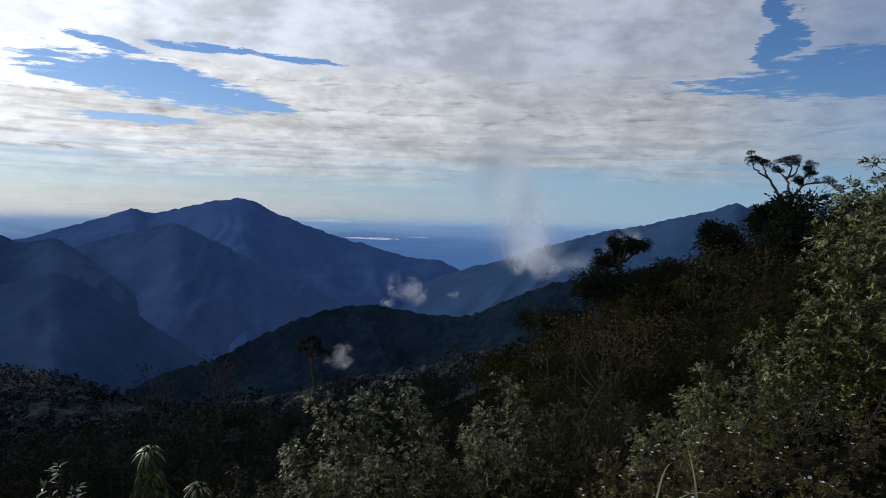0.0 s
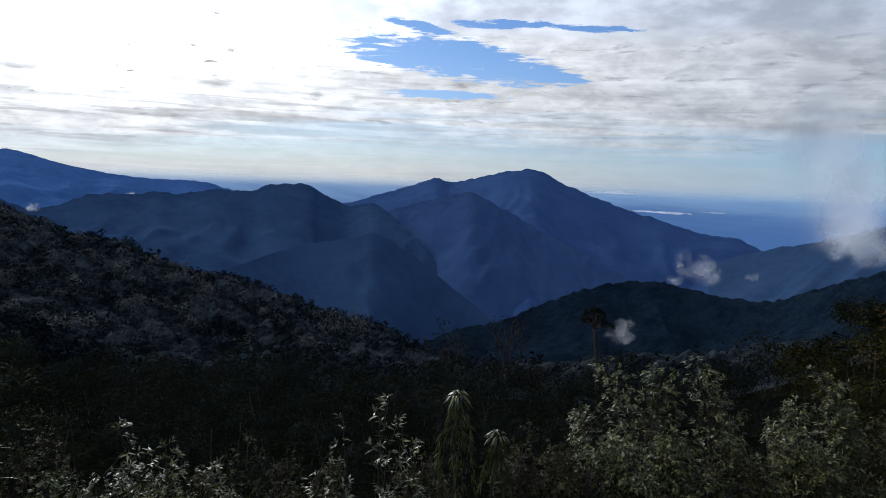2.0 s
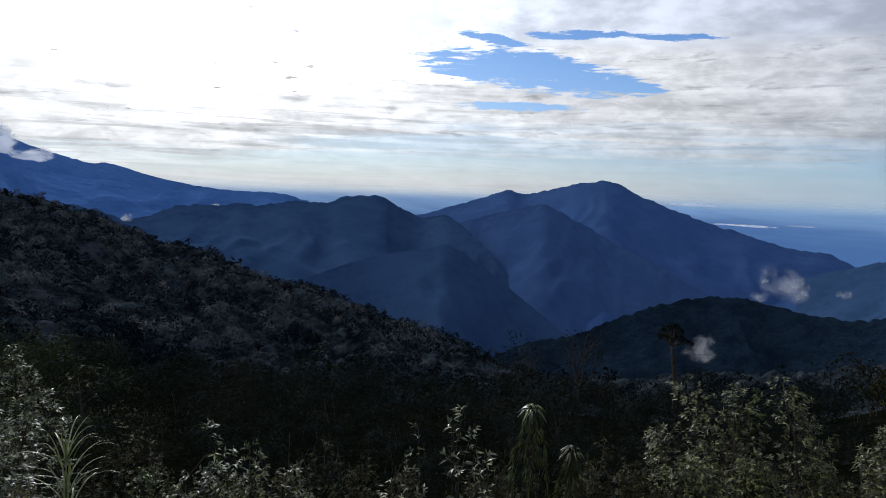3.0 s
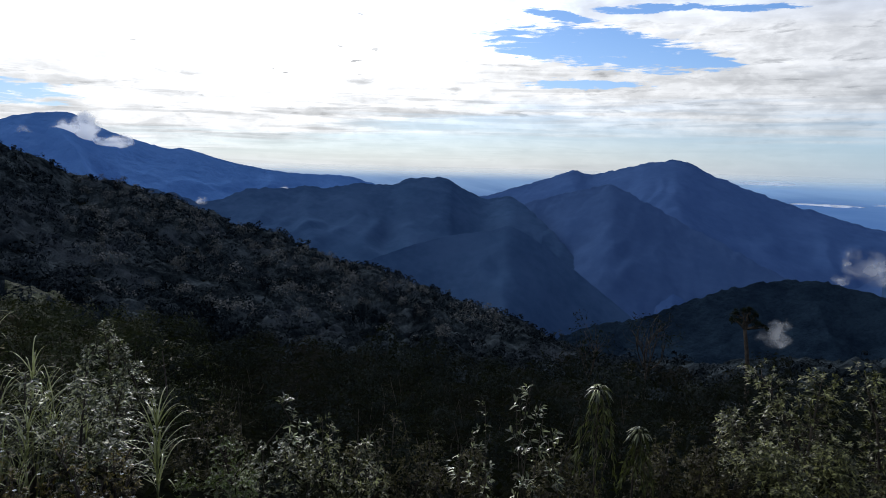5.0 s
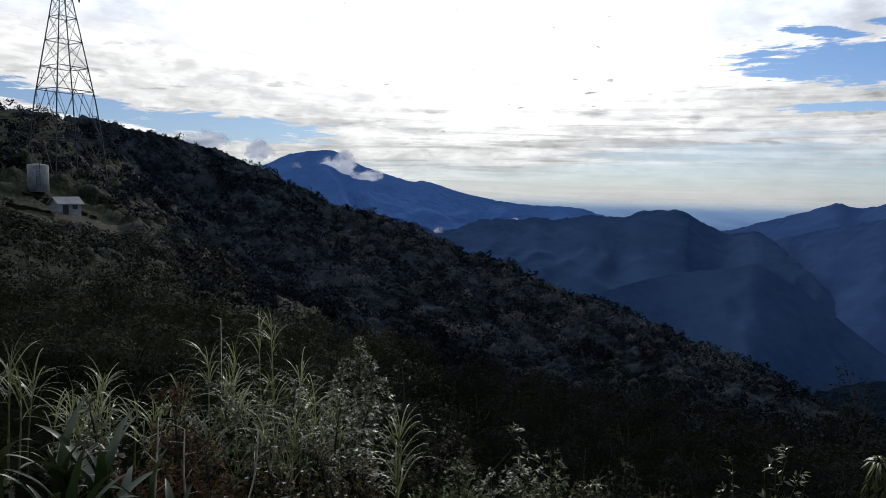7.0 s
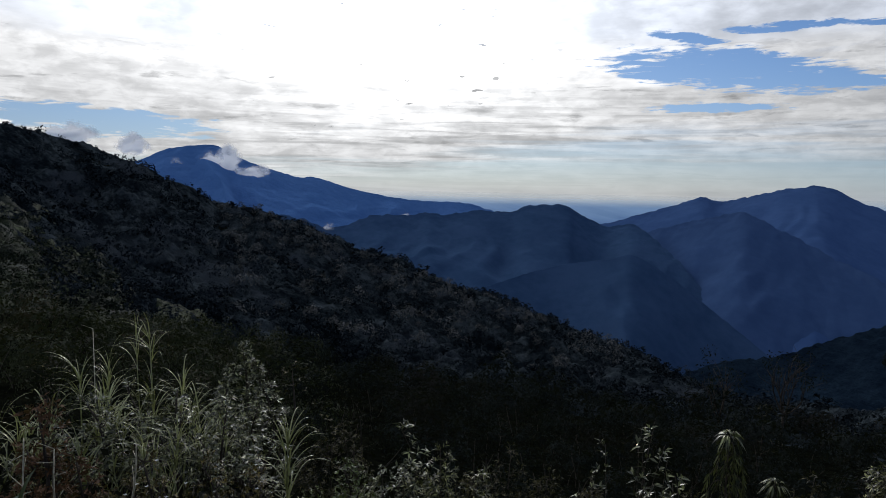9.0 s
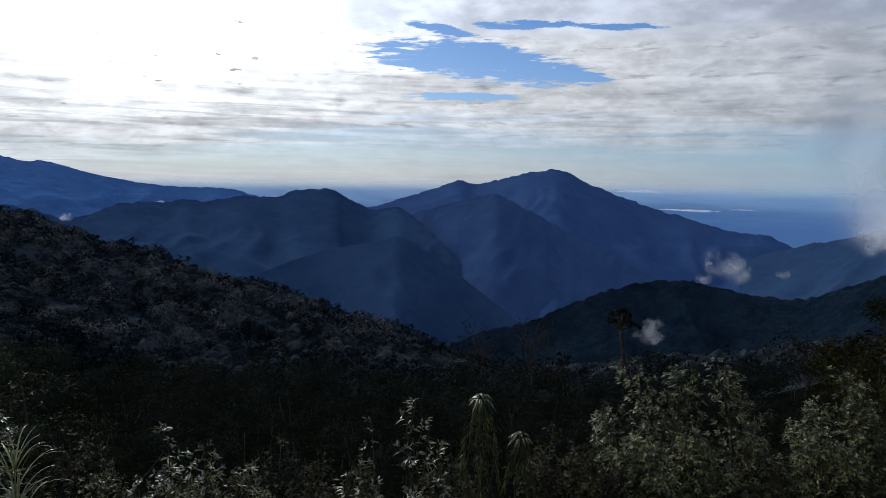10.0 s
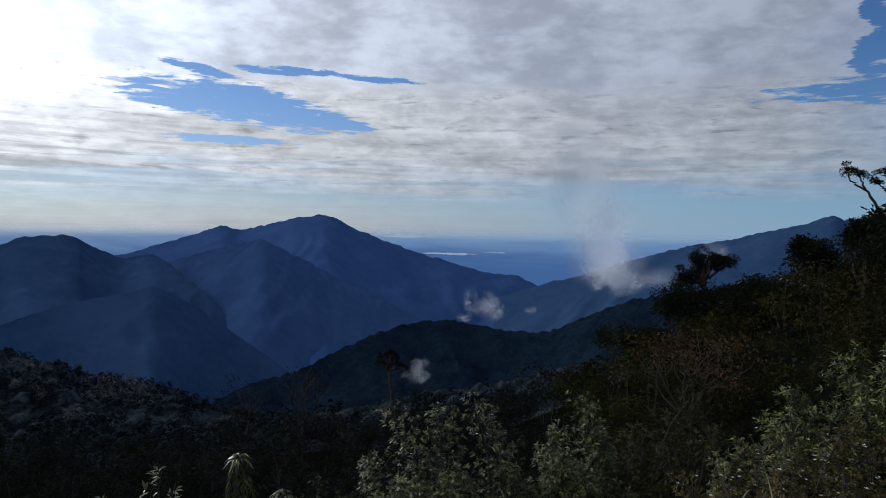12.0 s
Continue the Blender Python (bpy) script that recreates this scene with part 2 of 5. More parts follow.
M_LEAF_G = material("fresh_green_leaf", (0.014, 0.020, 0.006), (0.15, 0.165, 0.045), 3.0, 0.45, 0.4, island=0.6, through_light=0.16, skew=1.8)
M_LEAF_F = material("bright_green_leaf", (0.014, 0.026, 0.006), (0.20, 0.27, 0.055), 3.0, 0.42, 0.4, island=0.65, through_light=0.18, skew=2.0)
M_LEAF_V = material("dull_olive_leaf", (0.009, 0.009, 0.004), (0.14, 0.122, 0.042), 2.0, 0.6, 0.15, island=0.6, through_light=0.08, skew=2.3)
M_LEAF_O = material("olive_leaf", (0.020, 0.015, 0.004), (0.27, 0.20, 0.040), 3.0, 0.55, 0.25, island=0.7, through_light=0.12, skew=2.8)
M_SCRUB_W = material("warm_scrub_leaf", (0.006, 0.006, 0.003), (0.062, 0.058, 0.020), 0.7, 0.85, 0.0, island=0.2, skew=1.9, through_light=0.06, third=(0.034, 0.025, 0.015))
M_PALE = material("pale_crown_leaf", (0.05, 0.053, 0.056), (0.19, 0.188, 0.184), 0.2, 0.9, 0.0, island=0.2, through_light=0.05)
M_LEAF_B = material("broad_dark_leaf", (0.010, 0.026, 0.010), (0.040, 0.072, 0.028), 3.0, 0.4, 0.5, island=0.5, through_light=0.12)
# the slope's deep shade is put into this dark leaf colour
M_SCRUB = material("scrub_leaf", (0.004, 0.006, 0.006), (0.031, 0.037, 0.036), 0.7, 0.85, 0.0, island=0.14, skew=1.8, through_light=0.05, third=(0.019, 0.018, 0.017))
M_CANOPY_G = material("green_canopy_leaf", (0.007, 0.012, 0.007), (0.074, 0.090, 0.044), 0.3, 0.8, 0.1, island=0.12, skew=2.0, third=(0.034, 0.042, 0.034), bump=1.0, bump_scale=3.0)
M_SCRUB_G = material("green_scrub_leaf", (0.007, 0.010, 0.006), (0.070, 0.082, 0.048), 0.7, 0.8, 0.05, island=0.2, skew=1.8, through_light=0.08, third=(0.036, 0.030, 0.018))
M_FLOWER = material("white_petal", (0.6, 0.6, 0.55), (0.8, 0.8, 0.76), 20.0, 0.6, 0.3)
M_STEEL = material("weathered_steel", (0.035, 0.037, 0.04), (0.075, 0.077, 0.08), 1.0, 0.7, 0.3, metal=0.2)
M_WALL = material("weathered_white_wall", (0.26, 0.255, 0.24), (0.46, 0.45, 0.43), 0.8, 0.85, 0.2)
M_ROOF = material("grey_sheet_roof", (0.22, 0.22, 0.22), (0.36, 0.36, 0.36), 0.8, 0.6, 0.4)


# ---- mesh helpers ----
def mesh_of(name, verts, faces, mat, smooth=True):
    me = bpy.data.meshes.new(name)
    me.from_pydata([tuple(v) for v in verts], [], [tuple(f) for f in faces])
    me.materials.append(mat)
    if smooth:
        me.polygons.foreach_set("use_smooth", [True] * len(me.polygons))
    me.update()
    return me


def fast_mesh(name, verts, tris, mat, smooth=True):
    """A mesh from numpy arrays of corners and triangles."""
    me = bpy.data.meshes.new(name)
    n, k = len(verts), len(tris)
    me.vertices.add(n)
    me.vertices.foreach_set("co", np.asarray(verts, dtype=np.float32).ravel())
    me.loops.add(3 * k)
    me.loops.foreach_set("vertex_index", np.asarray(tris, dtype=np.int32).ravel())
    me.polygons.add(k)
    me.polygons.foreach_set("loop_start", np.arange(0, 3 * k, 3, dtype=np.int32))
    me.polygons.foreach_set("use_smooth", np.full(k, smooth))
    me.materials.append(mat)
    me.update(calc_edges=True)
    me.validate()
    return me


def child(name, me, parent, label="", at=None):
    ob = new(name, me)
    ob.parent = parent
    if at is not None:
        ob.matrix_basis = at
    return tagged(ob, label)


def norm(v):
    return v / np.maximum(np.linalg.norm(v, axis=-1, keepdims=True), 1e-9)


def leaf_arrays(P, D, U, L, Wd, droop=0.25, fold=0.18):
    """Lance-shaped folded leaves: bases P, directions D, upper sides U, lengths L, widths Wd."""
    D = norm(D)
    S = norm(np.cross(D, U))
    U = np.cross(S, D)
    L, Wd = L[:, None], Wd[:, None]
    low = np.array([0, 0, -1.0])
    mid = P + D * L * 0.45 + low * L * droop * 0.2
    tip = P + D * L + low * L * droop
    left = mid + S * Wd * 0.5 + U * Wd * fold
    right = mid - S * Wd * 0.5 + U * Wd * fold
    n = len(P)
    V = np.stack([P, left, mid, right, tip], 1).reshape(-1, 3)
    i = np.arange(n)[:, None] * 5
    F = np.stack([i + [0, 2, 1], i + [0, 3, 2], i + [1, 2, 4], i + [2, 3, 4]], 1).reshape(-1, 3)
    return V, F


def tube(points, radii, sides=6):
    """Corners and faces of a tapered round limb along points."""
    V, F = [], []
    pts = [Vector(p) for p in points]
    for i, p in enumerate(pts):
        d = (pts[min(i + 1, len(pts) - 1)] - pts[max(i - 1, 0)]).normalized()
        a = d.cross(Vector((0.31, 0.95, 0.05))).normalized()
        b = d.cross(a)
        for k in range(sides):
            w = 2 * math.pi * k / sides
            V.append(p + (a * math.cos(w) + b * math.sin(w)) * radii[i])
    for i in range(len(pts) - 1):
        for k in range(sides):
            q = (k + 1) % sides
            F.append((i * sides + k, i * sides + q, (i + 1) * sides + q, (i + 1) * sides + k))
    F.append(tuple(range(sides))[::-1])
    F.append(tuple(range((len(pts) - 1) * sides, len(pts) * sides)))
    return V, F


def join(pieces):
    V, F = [], []
    for v, f in pieces:
        o = len(V)
        V += list(v)
        F += [tuple(i + o for i in q) for q in f]
    return V, F


# ---- the ground: one sheet from the standing point to the horizon ----
ST_AZ = [-180, -60, -35, -25, -15, -8, 0, 12, 23, 30, 40, 50, 61, 70, 74.5, 78, 87, 120, 180]
ST_8 = [0.4, 0.2, -0.3, -1.2, -2.2, -2.6, -2.8, -3.0, -3.0, -3.0, -3.0, -3.0, -2.6, -2.2, -2.0, -1.8, -1.5, 0.0, 0.4]
ST_40 = [4, 3, 0.6, -1.2, -4.5, -8.0, -10.5, -12.5, -13, -13, -12.5, -11.5, -9.5, -8, -7.5, -7, -6, -1, 4]
ST_120 = [10, 8, 2, -7, -17, -26, -36, -39, -37, -36, -35, -31, -24, -15, -11.5, -8, -2.2, 5, 10]
ST_R = [300, 200, 160, 145, 160, 170, 190, 250, 700, 720, 640, 540, 440, 360, 330, 300, 260, 250, 300]
ST_TOP = [20, 12, 1, -9, -23, -31, -43, -67, -212, -169, -113, -59.5, -17.0, 4.5, 13.0, 26.0, 23.0, 24, 20]
FLOOR, RIM = -480.0, 4950.0
GA = np.arange(-180, 180.01, 1.0)
GR = np.concatenate([[0.0], np.geomspace(0.5, RIM, 150)])


def ground_grid():
    col = lambda s: np.interp(GA, ST_AZ, s)
    z8, z40, z120, rc, top = col(ST_8), col(ST_40), col(ST_120), col(ST_R), col(ST_TOP)
    Z = np.zeros((len(GA), len(GR)))
    # beyond 3400 m the sheet climbs to meet the horizon in the camera's view
    edge = EYE - math.tan(radians(0.55)) * RIM
    for i in range(len(GA)):
        fall = rc[i] + (top[i] - FLOOR) / 0.55
        r = [0, 2.2, 8, 40, 120, rc[i], fall, 3400, RIM]
        z = [0, -0.05, z8[i], z40[i], z120[i], top[i], FLOOR, FLOOR, edge]
        Z[i] = np.interp(GR, r, z)
    for k in range(3):
        Z = (np.roll(Z, 1, 0) + 2 * Z + np.roll(Z, -1, 0)) / 4
        Z[:, 1:-1] = (Z[:, :-2] + 2 * Z[:, 1:-1] + Z[:, 2:]) / 4
    return Z


GZ = ground_grid()


def height(x, y):
    """The bare ground's height at x, y (numbers or arrays)."""
    x, y = np.asarray(x, float), np.asarray(y, float)
    a = np.degrees(np.arctan2(-x, y)) + 180.0
    r = np.hypot(x, y)
    i = np.clip(a.astype(int), 0, len(GA) - 2)
    fa = a - i
    j = np.clip(np.searchsorted(GR, r) - 1, 0, len(GR) - 2)
    fr = np.clip((r - GR[j]) / (GR[j + 1] - GR[j]), 0, 1)
    z0 = GZ[i, j] * (1 - fr) + GZ[i, j + 1] * fr
    z1 = GZ[i + 1, j] * (1 - fr) + GZ[i + 1, j + 1] * fr
    z = z0 * (1 - fa) + z1 * fa
    wave = np.sin(x * 0.031 + 1.3) * np.cos(y * 0.027) + 0.5 * np.sin(x * 0.083 - y * 0.071) + 0.35 * np.sin(x * 0.19 + y * 0.23)
    spurs = (np.abs(np.sin(a * 0.16 + 0.5 * np.sin(r * 0.012))) - 0.5) * 9.0 + np.sin(a * 0.41 + r * 0.017) * 2.5
    east = np.clip((-x - 10) / 60, 0, 1)
    ribs = (np.abs(np.sin(y * 0.036 + 0.7 * np.sin(x * 0.021 + 1.0) + x * 0.008)) - 0.9) * 14.0 + np.sin(y * 0.11 + x * 0.03) * 2.2
    spurs = spurs * (1 - east) + ribs * east
    z = z + spurs * np.clip((r - 70) / 150, 0, 1) * np.clip((np.interp(a - 180.0, ST_AZ, ST_R) * 0.93 - r) / 60, 0, 1)
    return z + wave * np.clip((r - 30) / 250, 0, 1) * 3.0 * np.clip((1200 - r) / 400, 0, 1)


def spot(az, r, up=0.0):
    """The place on the ground at az degrees, r metres from the standing point."""
    d = heading(az) * r
    return Vector((d.x, d.y, float(height(d.x, d.y)) + up))


def build_ground():
    az = np.concatenate([np.arange(-180, -52, 4), np.arange(-52, 110, 0.75), np.arange(110, 180, 4)])
    rr = np.concatenate([np.geomspace(0.4, 1500, 130), np.geomspace(1600, RIM, 30)])
    A, R = np.meshgrid(np.radians(az), rr, indexing="ij")
    X, Y = -np.sin(A) * R, np.cos(A) * R
    Z = height(X, Y)
    n, k = A.shape
    V = np.concatenate([[[0, 0, 0.0]], np.stack([X, Y, Z], -1).reshape(-1, 3)])
    F, far = [], []
    for i in range(n):
        q = (i + 1) % n
        F.append((0, 1 + q * k, 1 + i * k)[::-1])
        far.append(0)
        for j in range(k - 1):
            F.append((1 + i * k + j, 1 + q * k + j, 1 + q * k + j + 1, 1 + i * k + j + 1)[::-1])
            # by distance: soil, hazed ridge forest, hazed far forest, sea
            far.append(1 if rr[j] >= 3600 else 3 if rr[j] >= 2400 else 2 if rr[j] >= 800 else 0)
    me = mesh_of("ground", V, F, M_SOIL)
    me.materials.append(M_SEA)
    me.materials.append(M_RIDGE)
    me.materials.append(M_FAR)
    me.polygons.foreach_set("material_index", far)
    return tagged(new("ground", me), "steep mountain slope falling to a hazy blue coastal plain", "ground", kind="structure")


build_ground()


# ---- far mountains ----
def ridge(name, crest, width, fall, mat, label, rough=60.0, seed=0.0, step=14.0, rows=60, back=0.5, spur=0.45, nap=0.07, tops=0.0):
    """A mountain ridge along a crest line of (x, y, z): it falls off on both sides with spurs and gullies."""
    pts = [Vector(p) for p in crest]
    line = []
    for a, b, c, d in zip([pts[0]] + pts[:-2], pts[:-1], pts[1:], pts[2:] + [pts[-1]]):
        n = max(2, int((c - b).length / step))
        for i in range(n):
            t = i / n
            line.append(0.5 * (2 * b + (c - a) * t + (2 * a - 5 * b + 4 * c - d) * t * t + (3 * b - a - 3 * c + d) * t * t * t))
    line.append(pts[-1])
    n = len(line)
    V, F = [], []
    us = [math.copysign(abs(k / rows) ** 1.5, k) for k in range(-int(rows * back), rows + 1)]
    run = 0.0
    for k, p in enumerate(line):
        run += (p - line[max(k - 1, 0)]).length
        side = Vector((-p.x, -p.y, 0)).normalized()
        for u in us:
            q = p + side * (u * width)
            s = min(1.0, abs(u) * 3.0)
            f = noise.fractal(Vector((q.x, q.y, seed)) / (rough * 6), 1.0, 2.1, 5)
            bend = noise.noise(Vector((q.x, q.y, seed + 3)) / (rough * 8)) * 1.3
            g = 1.0 - 2.0 * abs(noise.noise(Vector((run / (rough * 5.5) + bend, u * 0.9, seed + 5))))
            g2 = 1.0 - 2.0 * abs(noise.noise(Vector((run / (rough * 2.2) + bend * 2, u * 2.2, seed + 9))))
            drop = abs(u) ** 0.92 * fall
            h = p.z - drop + (f * rough * 0.5 + (g - 0.7) * rough * 2.0 * spur + (g2 - 0.7) * rough * 0.45 * spur) * s
            h += noise.fractal(Vector((q.x, q.y, seed + 7)) / (rough * 0.5), 0.8, 2.2, 4) * rough * nap * (0.45 + 0.55 * math.exp(-(u * 25.0) ** 2))
            if tops:
                h += tops * (noise.noise(Vector((q.x, q.y, seed + 11)) / 6.0) + 0.6 * noise.noise(Vector((q.x, q.y, seed + 13)) / 2.6))
            V.append((q.x, q.y, h))
    m = len(us)
    for i in range(n - 1):
        for j in range(m - 1):
            F.append((i * m + j, (i + 1) * m + j, (i + 1) * m + j + 1, i * m + j + 1))
    return tagged(new(name, mesh_of(name, V, F, mat)), label, "mountain")

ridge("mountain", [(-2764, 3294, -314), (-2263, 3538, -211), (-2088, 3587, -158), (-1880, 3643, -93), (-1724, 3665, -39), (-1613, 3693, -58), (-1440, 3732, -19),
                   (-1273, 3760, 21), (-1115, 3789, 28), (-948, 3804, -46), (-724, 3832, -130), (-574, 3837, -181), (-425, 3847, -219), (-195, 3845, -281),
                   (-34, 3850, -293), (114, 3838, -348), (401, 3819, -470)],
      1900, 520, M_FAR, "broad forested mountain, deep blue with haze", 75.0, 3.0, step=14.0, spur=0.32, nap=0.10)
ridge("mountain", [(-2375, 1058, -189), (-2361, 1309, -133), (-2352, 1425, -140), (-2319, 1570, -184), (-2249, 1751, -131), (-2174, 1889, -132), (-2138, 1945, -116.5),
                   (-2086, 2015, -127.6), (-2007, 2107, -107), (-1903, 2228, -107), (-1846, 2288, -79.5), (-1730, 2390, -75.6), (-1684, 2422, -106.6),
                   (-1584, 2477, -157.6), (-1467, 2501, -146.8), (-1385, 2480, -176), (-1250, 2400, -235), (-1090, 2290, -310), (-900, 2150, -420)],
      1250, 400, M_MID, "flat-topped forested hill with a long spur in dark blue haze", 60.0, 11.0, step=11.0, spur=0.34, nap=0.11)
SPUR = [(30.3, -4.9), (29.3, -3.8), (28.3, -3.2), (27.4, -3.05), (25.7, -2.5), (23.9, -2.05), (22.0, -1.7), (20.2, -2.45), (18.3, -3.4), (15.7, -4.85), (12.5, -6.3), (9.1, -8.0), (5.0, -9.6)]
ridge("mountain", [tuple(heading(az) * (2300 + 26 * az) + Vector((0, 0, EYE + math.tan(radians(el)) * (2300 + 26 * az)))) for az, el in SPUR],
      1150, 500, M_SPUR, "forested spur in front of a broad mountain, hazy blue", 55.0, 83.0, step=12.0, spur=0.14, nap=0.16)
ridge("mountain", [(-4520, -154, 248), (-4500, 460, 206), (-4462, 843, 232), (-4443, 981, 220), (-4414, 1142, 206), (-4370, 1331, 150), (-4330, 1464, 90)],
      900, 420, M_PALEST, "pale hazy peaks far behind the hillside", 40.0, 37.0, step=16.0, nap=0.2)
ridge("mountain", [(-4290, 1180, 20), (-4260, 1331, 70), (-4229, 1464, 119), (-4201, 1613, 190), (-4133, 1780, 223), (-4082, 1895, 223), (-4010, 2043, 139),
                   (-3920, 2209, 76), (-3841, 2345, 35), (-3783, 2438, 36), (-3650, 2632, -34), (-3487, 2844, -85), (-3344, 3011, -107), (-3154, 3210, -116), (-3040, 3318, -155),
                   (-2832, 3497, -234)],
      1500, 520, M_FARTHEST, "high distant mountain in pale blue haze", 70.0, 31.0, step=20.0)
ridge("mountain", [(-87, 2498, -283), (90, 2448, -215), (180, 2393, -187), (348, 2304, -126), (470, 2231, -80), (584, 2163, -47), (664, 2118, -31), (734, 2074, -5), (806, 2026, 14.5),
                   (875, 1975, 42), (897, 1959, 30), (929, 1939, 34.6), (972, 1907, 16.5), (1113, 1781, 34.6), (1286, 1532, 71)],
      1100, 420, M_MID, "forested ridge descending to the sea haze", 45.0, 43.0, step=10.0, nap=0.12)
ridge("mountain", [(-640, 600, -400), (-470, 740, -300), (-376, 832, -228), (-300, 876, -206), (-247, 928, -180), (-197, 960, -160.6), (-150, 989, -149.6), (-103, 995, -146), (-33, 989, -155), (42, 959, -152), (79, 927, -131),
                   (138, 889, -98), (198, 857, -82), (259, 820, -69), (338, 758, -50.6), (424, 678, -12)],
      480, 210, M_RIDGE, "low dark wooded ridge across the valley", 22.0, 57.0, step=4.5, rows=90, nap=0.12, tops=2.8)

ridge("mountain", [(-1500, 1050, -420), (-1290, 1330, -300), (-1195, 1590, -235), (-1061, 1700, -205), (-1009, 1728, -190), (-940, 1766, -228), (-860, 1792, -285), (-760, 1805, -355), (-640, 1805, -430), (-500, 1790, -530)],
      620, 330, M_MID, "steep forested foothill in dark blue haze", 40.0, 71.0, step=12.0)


# ---- mist ----
def mist_material(name, thick, grain, ragged=2.6, inner=0.0, white=0.92):
    """Mist that thins out unevenly towards its rim; denser where thick is near 1."""
    m = bpy.data.materials.new(name)
    m.use_nodes = True
    m.node_tree.nodes.clear()
    T = Tree(m.node_tree)
    c = T.node("ShaderNodeTexCoord")
    g = T.node("ShaderNodeSeparateXYZ", None, i0=c.outputs["UV"]).outputs
    own = T.math("MULTIPLY", T.node("ShaderNodeObjectInfo").outputs["Random"], 40.0)
    where = T.vec("ADD", c.outputs["Object"], T.node("ShaderNodeCombineXYZ", None, X=own, Y=own, Z=own).outputs[0]).outputs[0]
    n = T.noise(where, grain, 5.0, 0.55, 0.4)
    u = T.math("MULTIPLY_ADD", g[0], 2.0, -1.0)
    v = T.math("MULTIPLY", T.math("SUBTRACT", g[1], 0.36), T.ramp(g[1], 0.30, 0.42, 2.7, 1.55))
    q = T.math("SQRT", T.math("ADD", T.math("MULTIPLY", u, u), T.math("MULTIPLY", v, v)))
    a = T.ramp(T.math("ADD", q, T.math("MULTIPLY", T.math("SUBTRACT", n, 0.5), ragged)), inner, 0.95, 1.0, 0.0)
    a = T.math("MULTIPLY", T.math("MULTIPLY", a, T.ramp(q, 0.7, 1.0, 1.0, 0.0)), thick)
    back = T.node("ShaderNodeBsdfTranslucent", None, Color=rgb(white, white * 1.01, white * 1.03))
    front = T.node("ShaderNodeBsdfDiffuse", None, Color=rgb(white, white * 1.01, white * 1.03))
    w = T.node("ShaderNodeMixShader", None, i0=0.5, i1=back.outputs[0], i2=front.outputs[0])
    s = T.node("ShaderNodeMixShader", None, i0=a, i1=T.node("ShaderNodeBsdfTransparent").outputs[0], i2=w.outputs[0])
    out = T.node("ShaderNodeOutputMaterial")
    T.t.links.new(s.outputs[0], out.inputs["Surface"])
    return m


M_MIST = mist_material("mist", 0.62, 3.4, 2.2)
M_CLOUD = mist_material("bright_cloud", 1.0, 3.4, 1.9, 0.4)
M_MIST_THIN = mist_material("thin_mist", 0.36, 1.6, 1.0)
M_SMOKE = mist_material("grey_mist", 0.46, 1.2, 0.9, 0.0, 0.96)
M_WISP = mist_material("torn_mist", 0.33, 3.0, 2.3)
M_STRAW = material("dry_straw", (0.34, 0.30, 0.20), (0.62, 0.57, 0.44), 9.0, 0.7, 0.3)


def mist(az, el, r, wide, tall, lean=0.0, label="small wisp of white mist rising from the forest", taper=1.0, mat=M_MIST):
    """A billowed veil of mist whose foot lies at az, el and r metres off; lean: metres its top drifts sideways."""
    me = bpy.data.meshes.new("mist")
    bm = bmesh.new()
    uv = bm.loops.layers.uv.new("UVMap")
    nx, ny = 12, 12
    grid = []
    for j in range(ny + 1):
        for i in range(nx + 1):
            u, v = i / nx, j / ny
            w = (u - 0.5) * wide * (1 + (taper - 1) * v) / wide
            d = noise.noise(Vector((u * 3 + az, v * 3, r))) * 0.18
            grid.append(bm.verts.new((w + lean / wide * v, d + 0.35 * (w * 2) ** 2 * 0.3, v * tall / wide)))
    for j in range(ny):
        for i in range(nx):
            q = [(i, j), (i + 1, j), (i + 1, j + 1), (i, j + 1)]
            f = bm.faces.new([grid[b * (nx + 1) + a] for a, b in q])
            f.smooth = True
            for loop, (a, b) in zip(f.loops, q):
                loop[uv].uv = (a / nx, b / ny)
    bm.to_mesh(me)
    bm.free()
    me.materials.append(mat)
    ob = new("mist", me)
    p = heading(az) * r
    ob.matrix_basis = pose(p.x, p.y, EYE + math.tan(radians(el)) * r, 0, 0, az) @ Matrix.Scale(wide, 4)
    ob.visible_shadow = False
    return tagged(ob, label, "mist")


mist(-7.9, -6.2, 1850, 230, 170, -20, "thick white mist lying on the forested ridge", 0.8)
mist(-11.0, -5.3, 1846, 230, 80, 50, "thin mist drifting along the ridge", 0.7, M_MIST_THIN)
mist(-7.6, -6.0, 1842, 310, 270, -20, "soft grey column of mist rising above the ridge", 0.7, M_SMOKE)
mist(-6.9, -4.8, 1838, 290, 360, 10, "soft grey column of mist rising above the ridge", 0.8, M_SMOKE)
mist(-6.5, -1.8, 1834, 280, 390, -80, "soft grey column of mist rising above the ridge", 0.9, M_SMOKE)
mist(-14.6, -3.6, 1900, 90, 70, 20, "thin mist drifting along the ridge", mat=M_WISP)
mist(2.7, -8.5, 1250, 115, 72, -30, taper=0.6, mat=M_WISP)
mist(1.9, -7.9, 1256, 60, 52, -20, taper=0.8, mat=M_WISP)
mist(4.3, -7.4, 1290, 22, 40, -4, taper=0.5, mat=M_WISP)
mist(4.9, -8.6, 1260, 40, 22, 6, mat=M_WISP)
mist(-1.0, -7.7, 1300, 30, 20, 4, mat=M_WISP)
mist(9.0, -14.0, 330, 20, 17, 5, taper=0.6, mat=M_WISP)
mist(-15.6, -2.9, 2120, 130, 80, 20, mat=M_WISP)
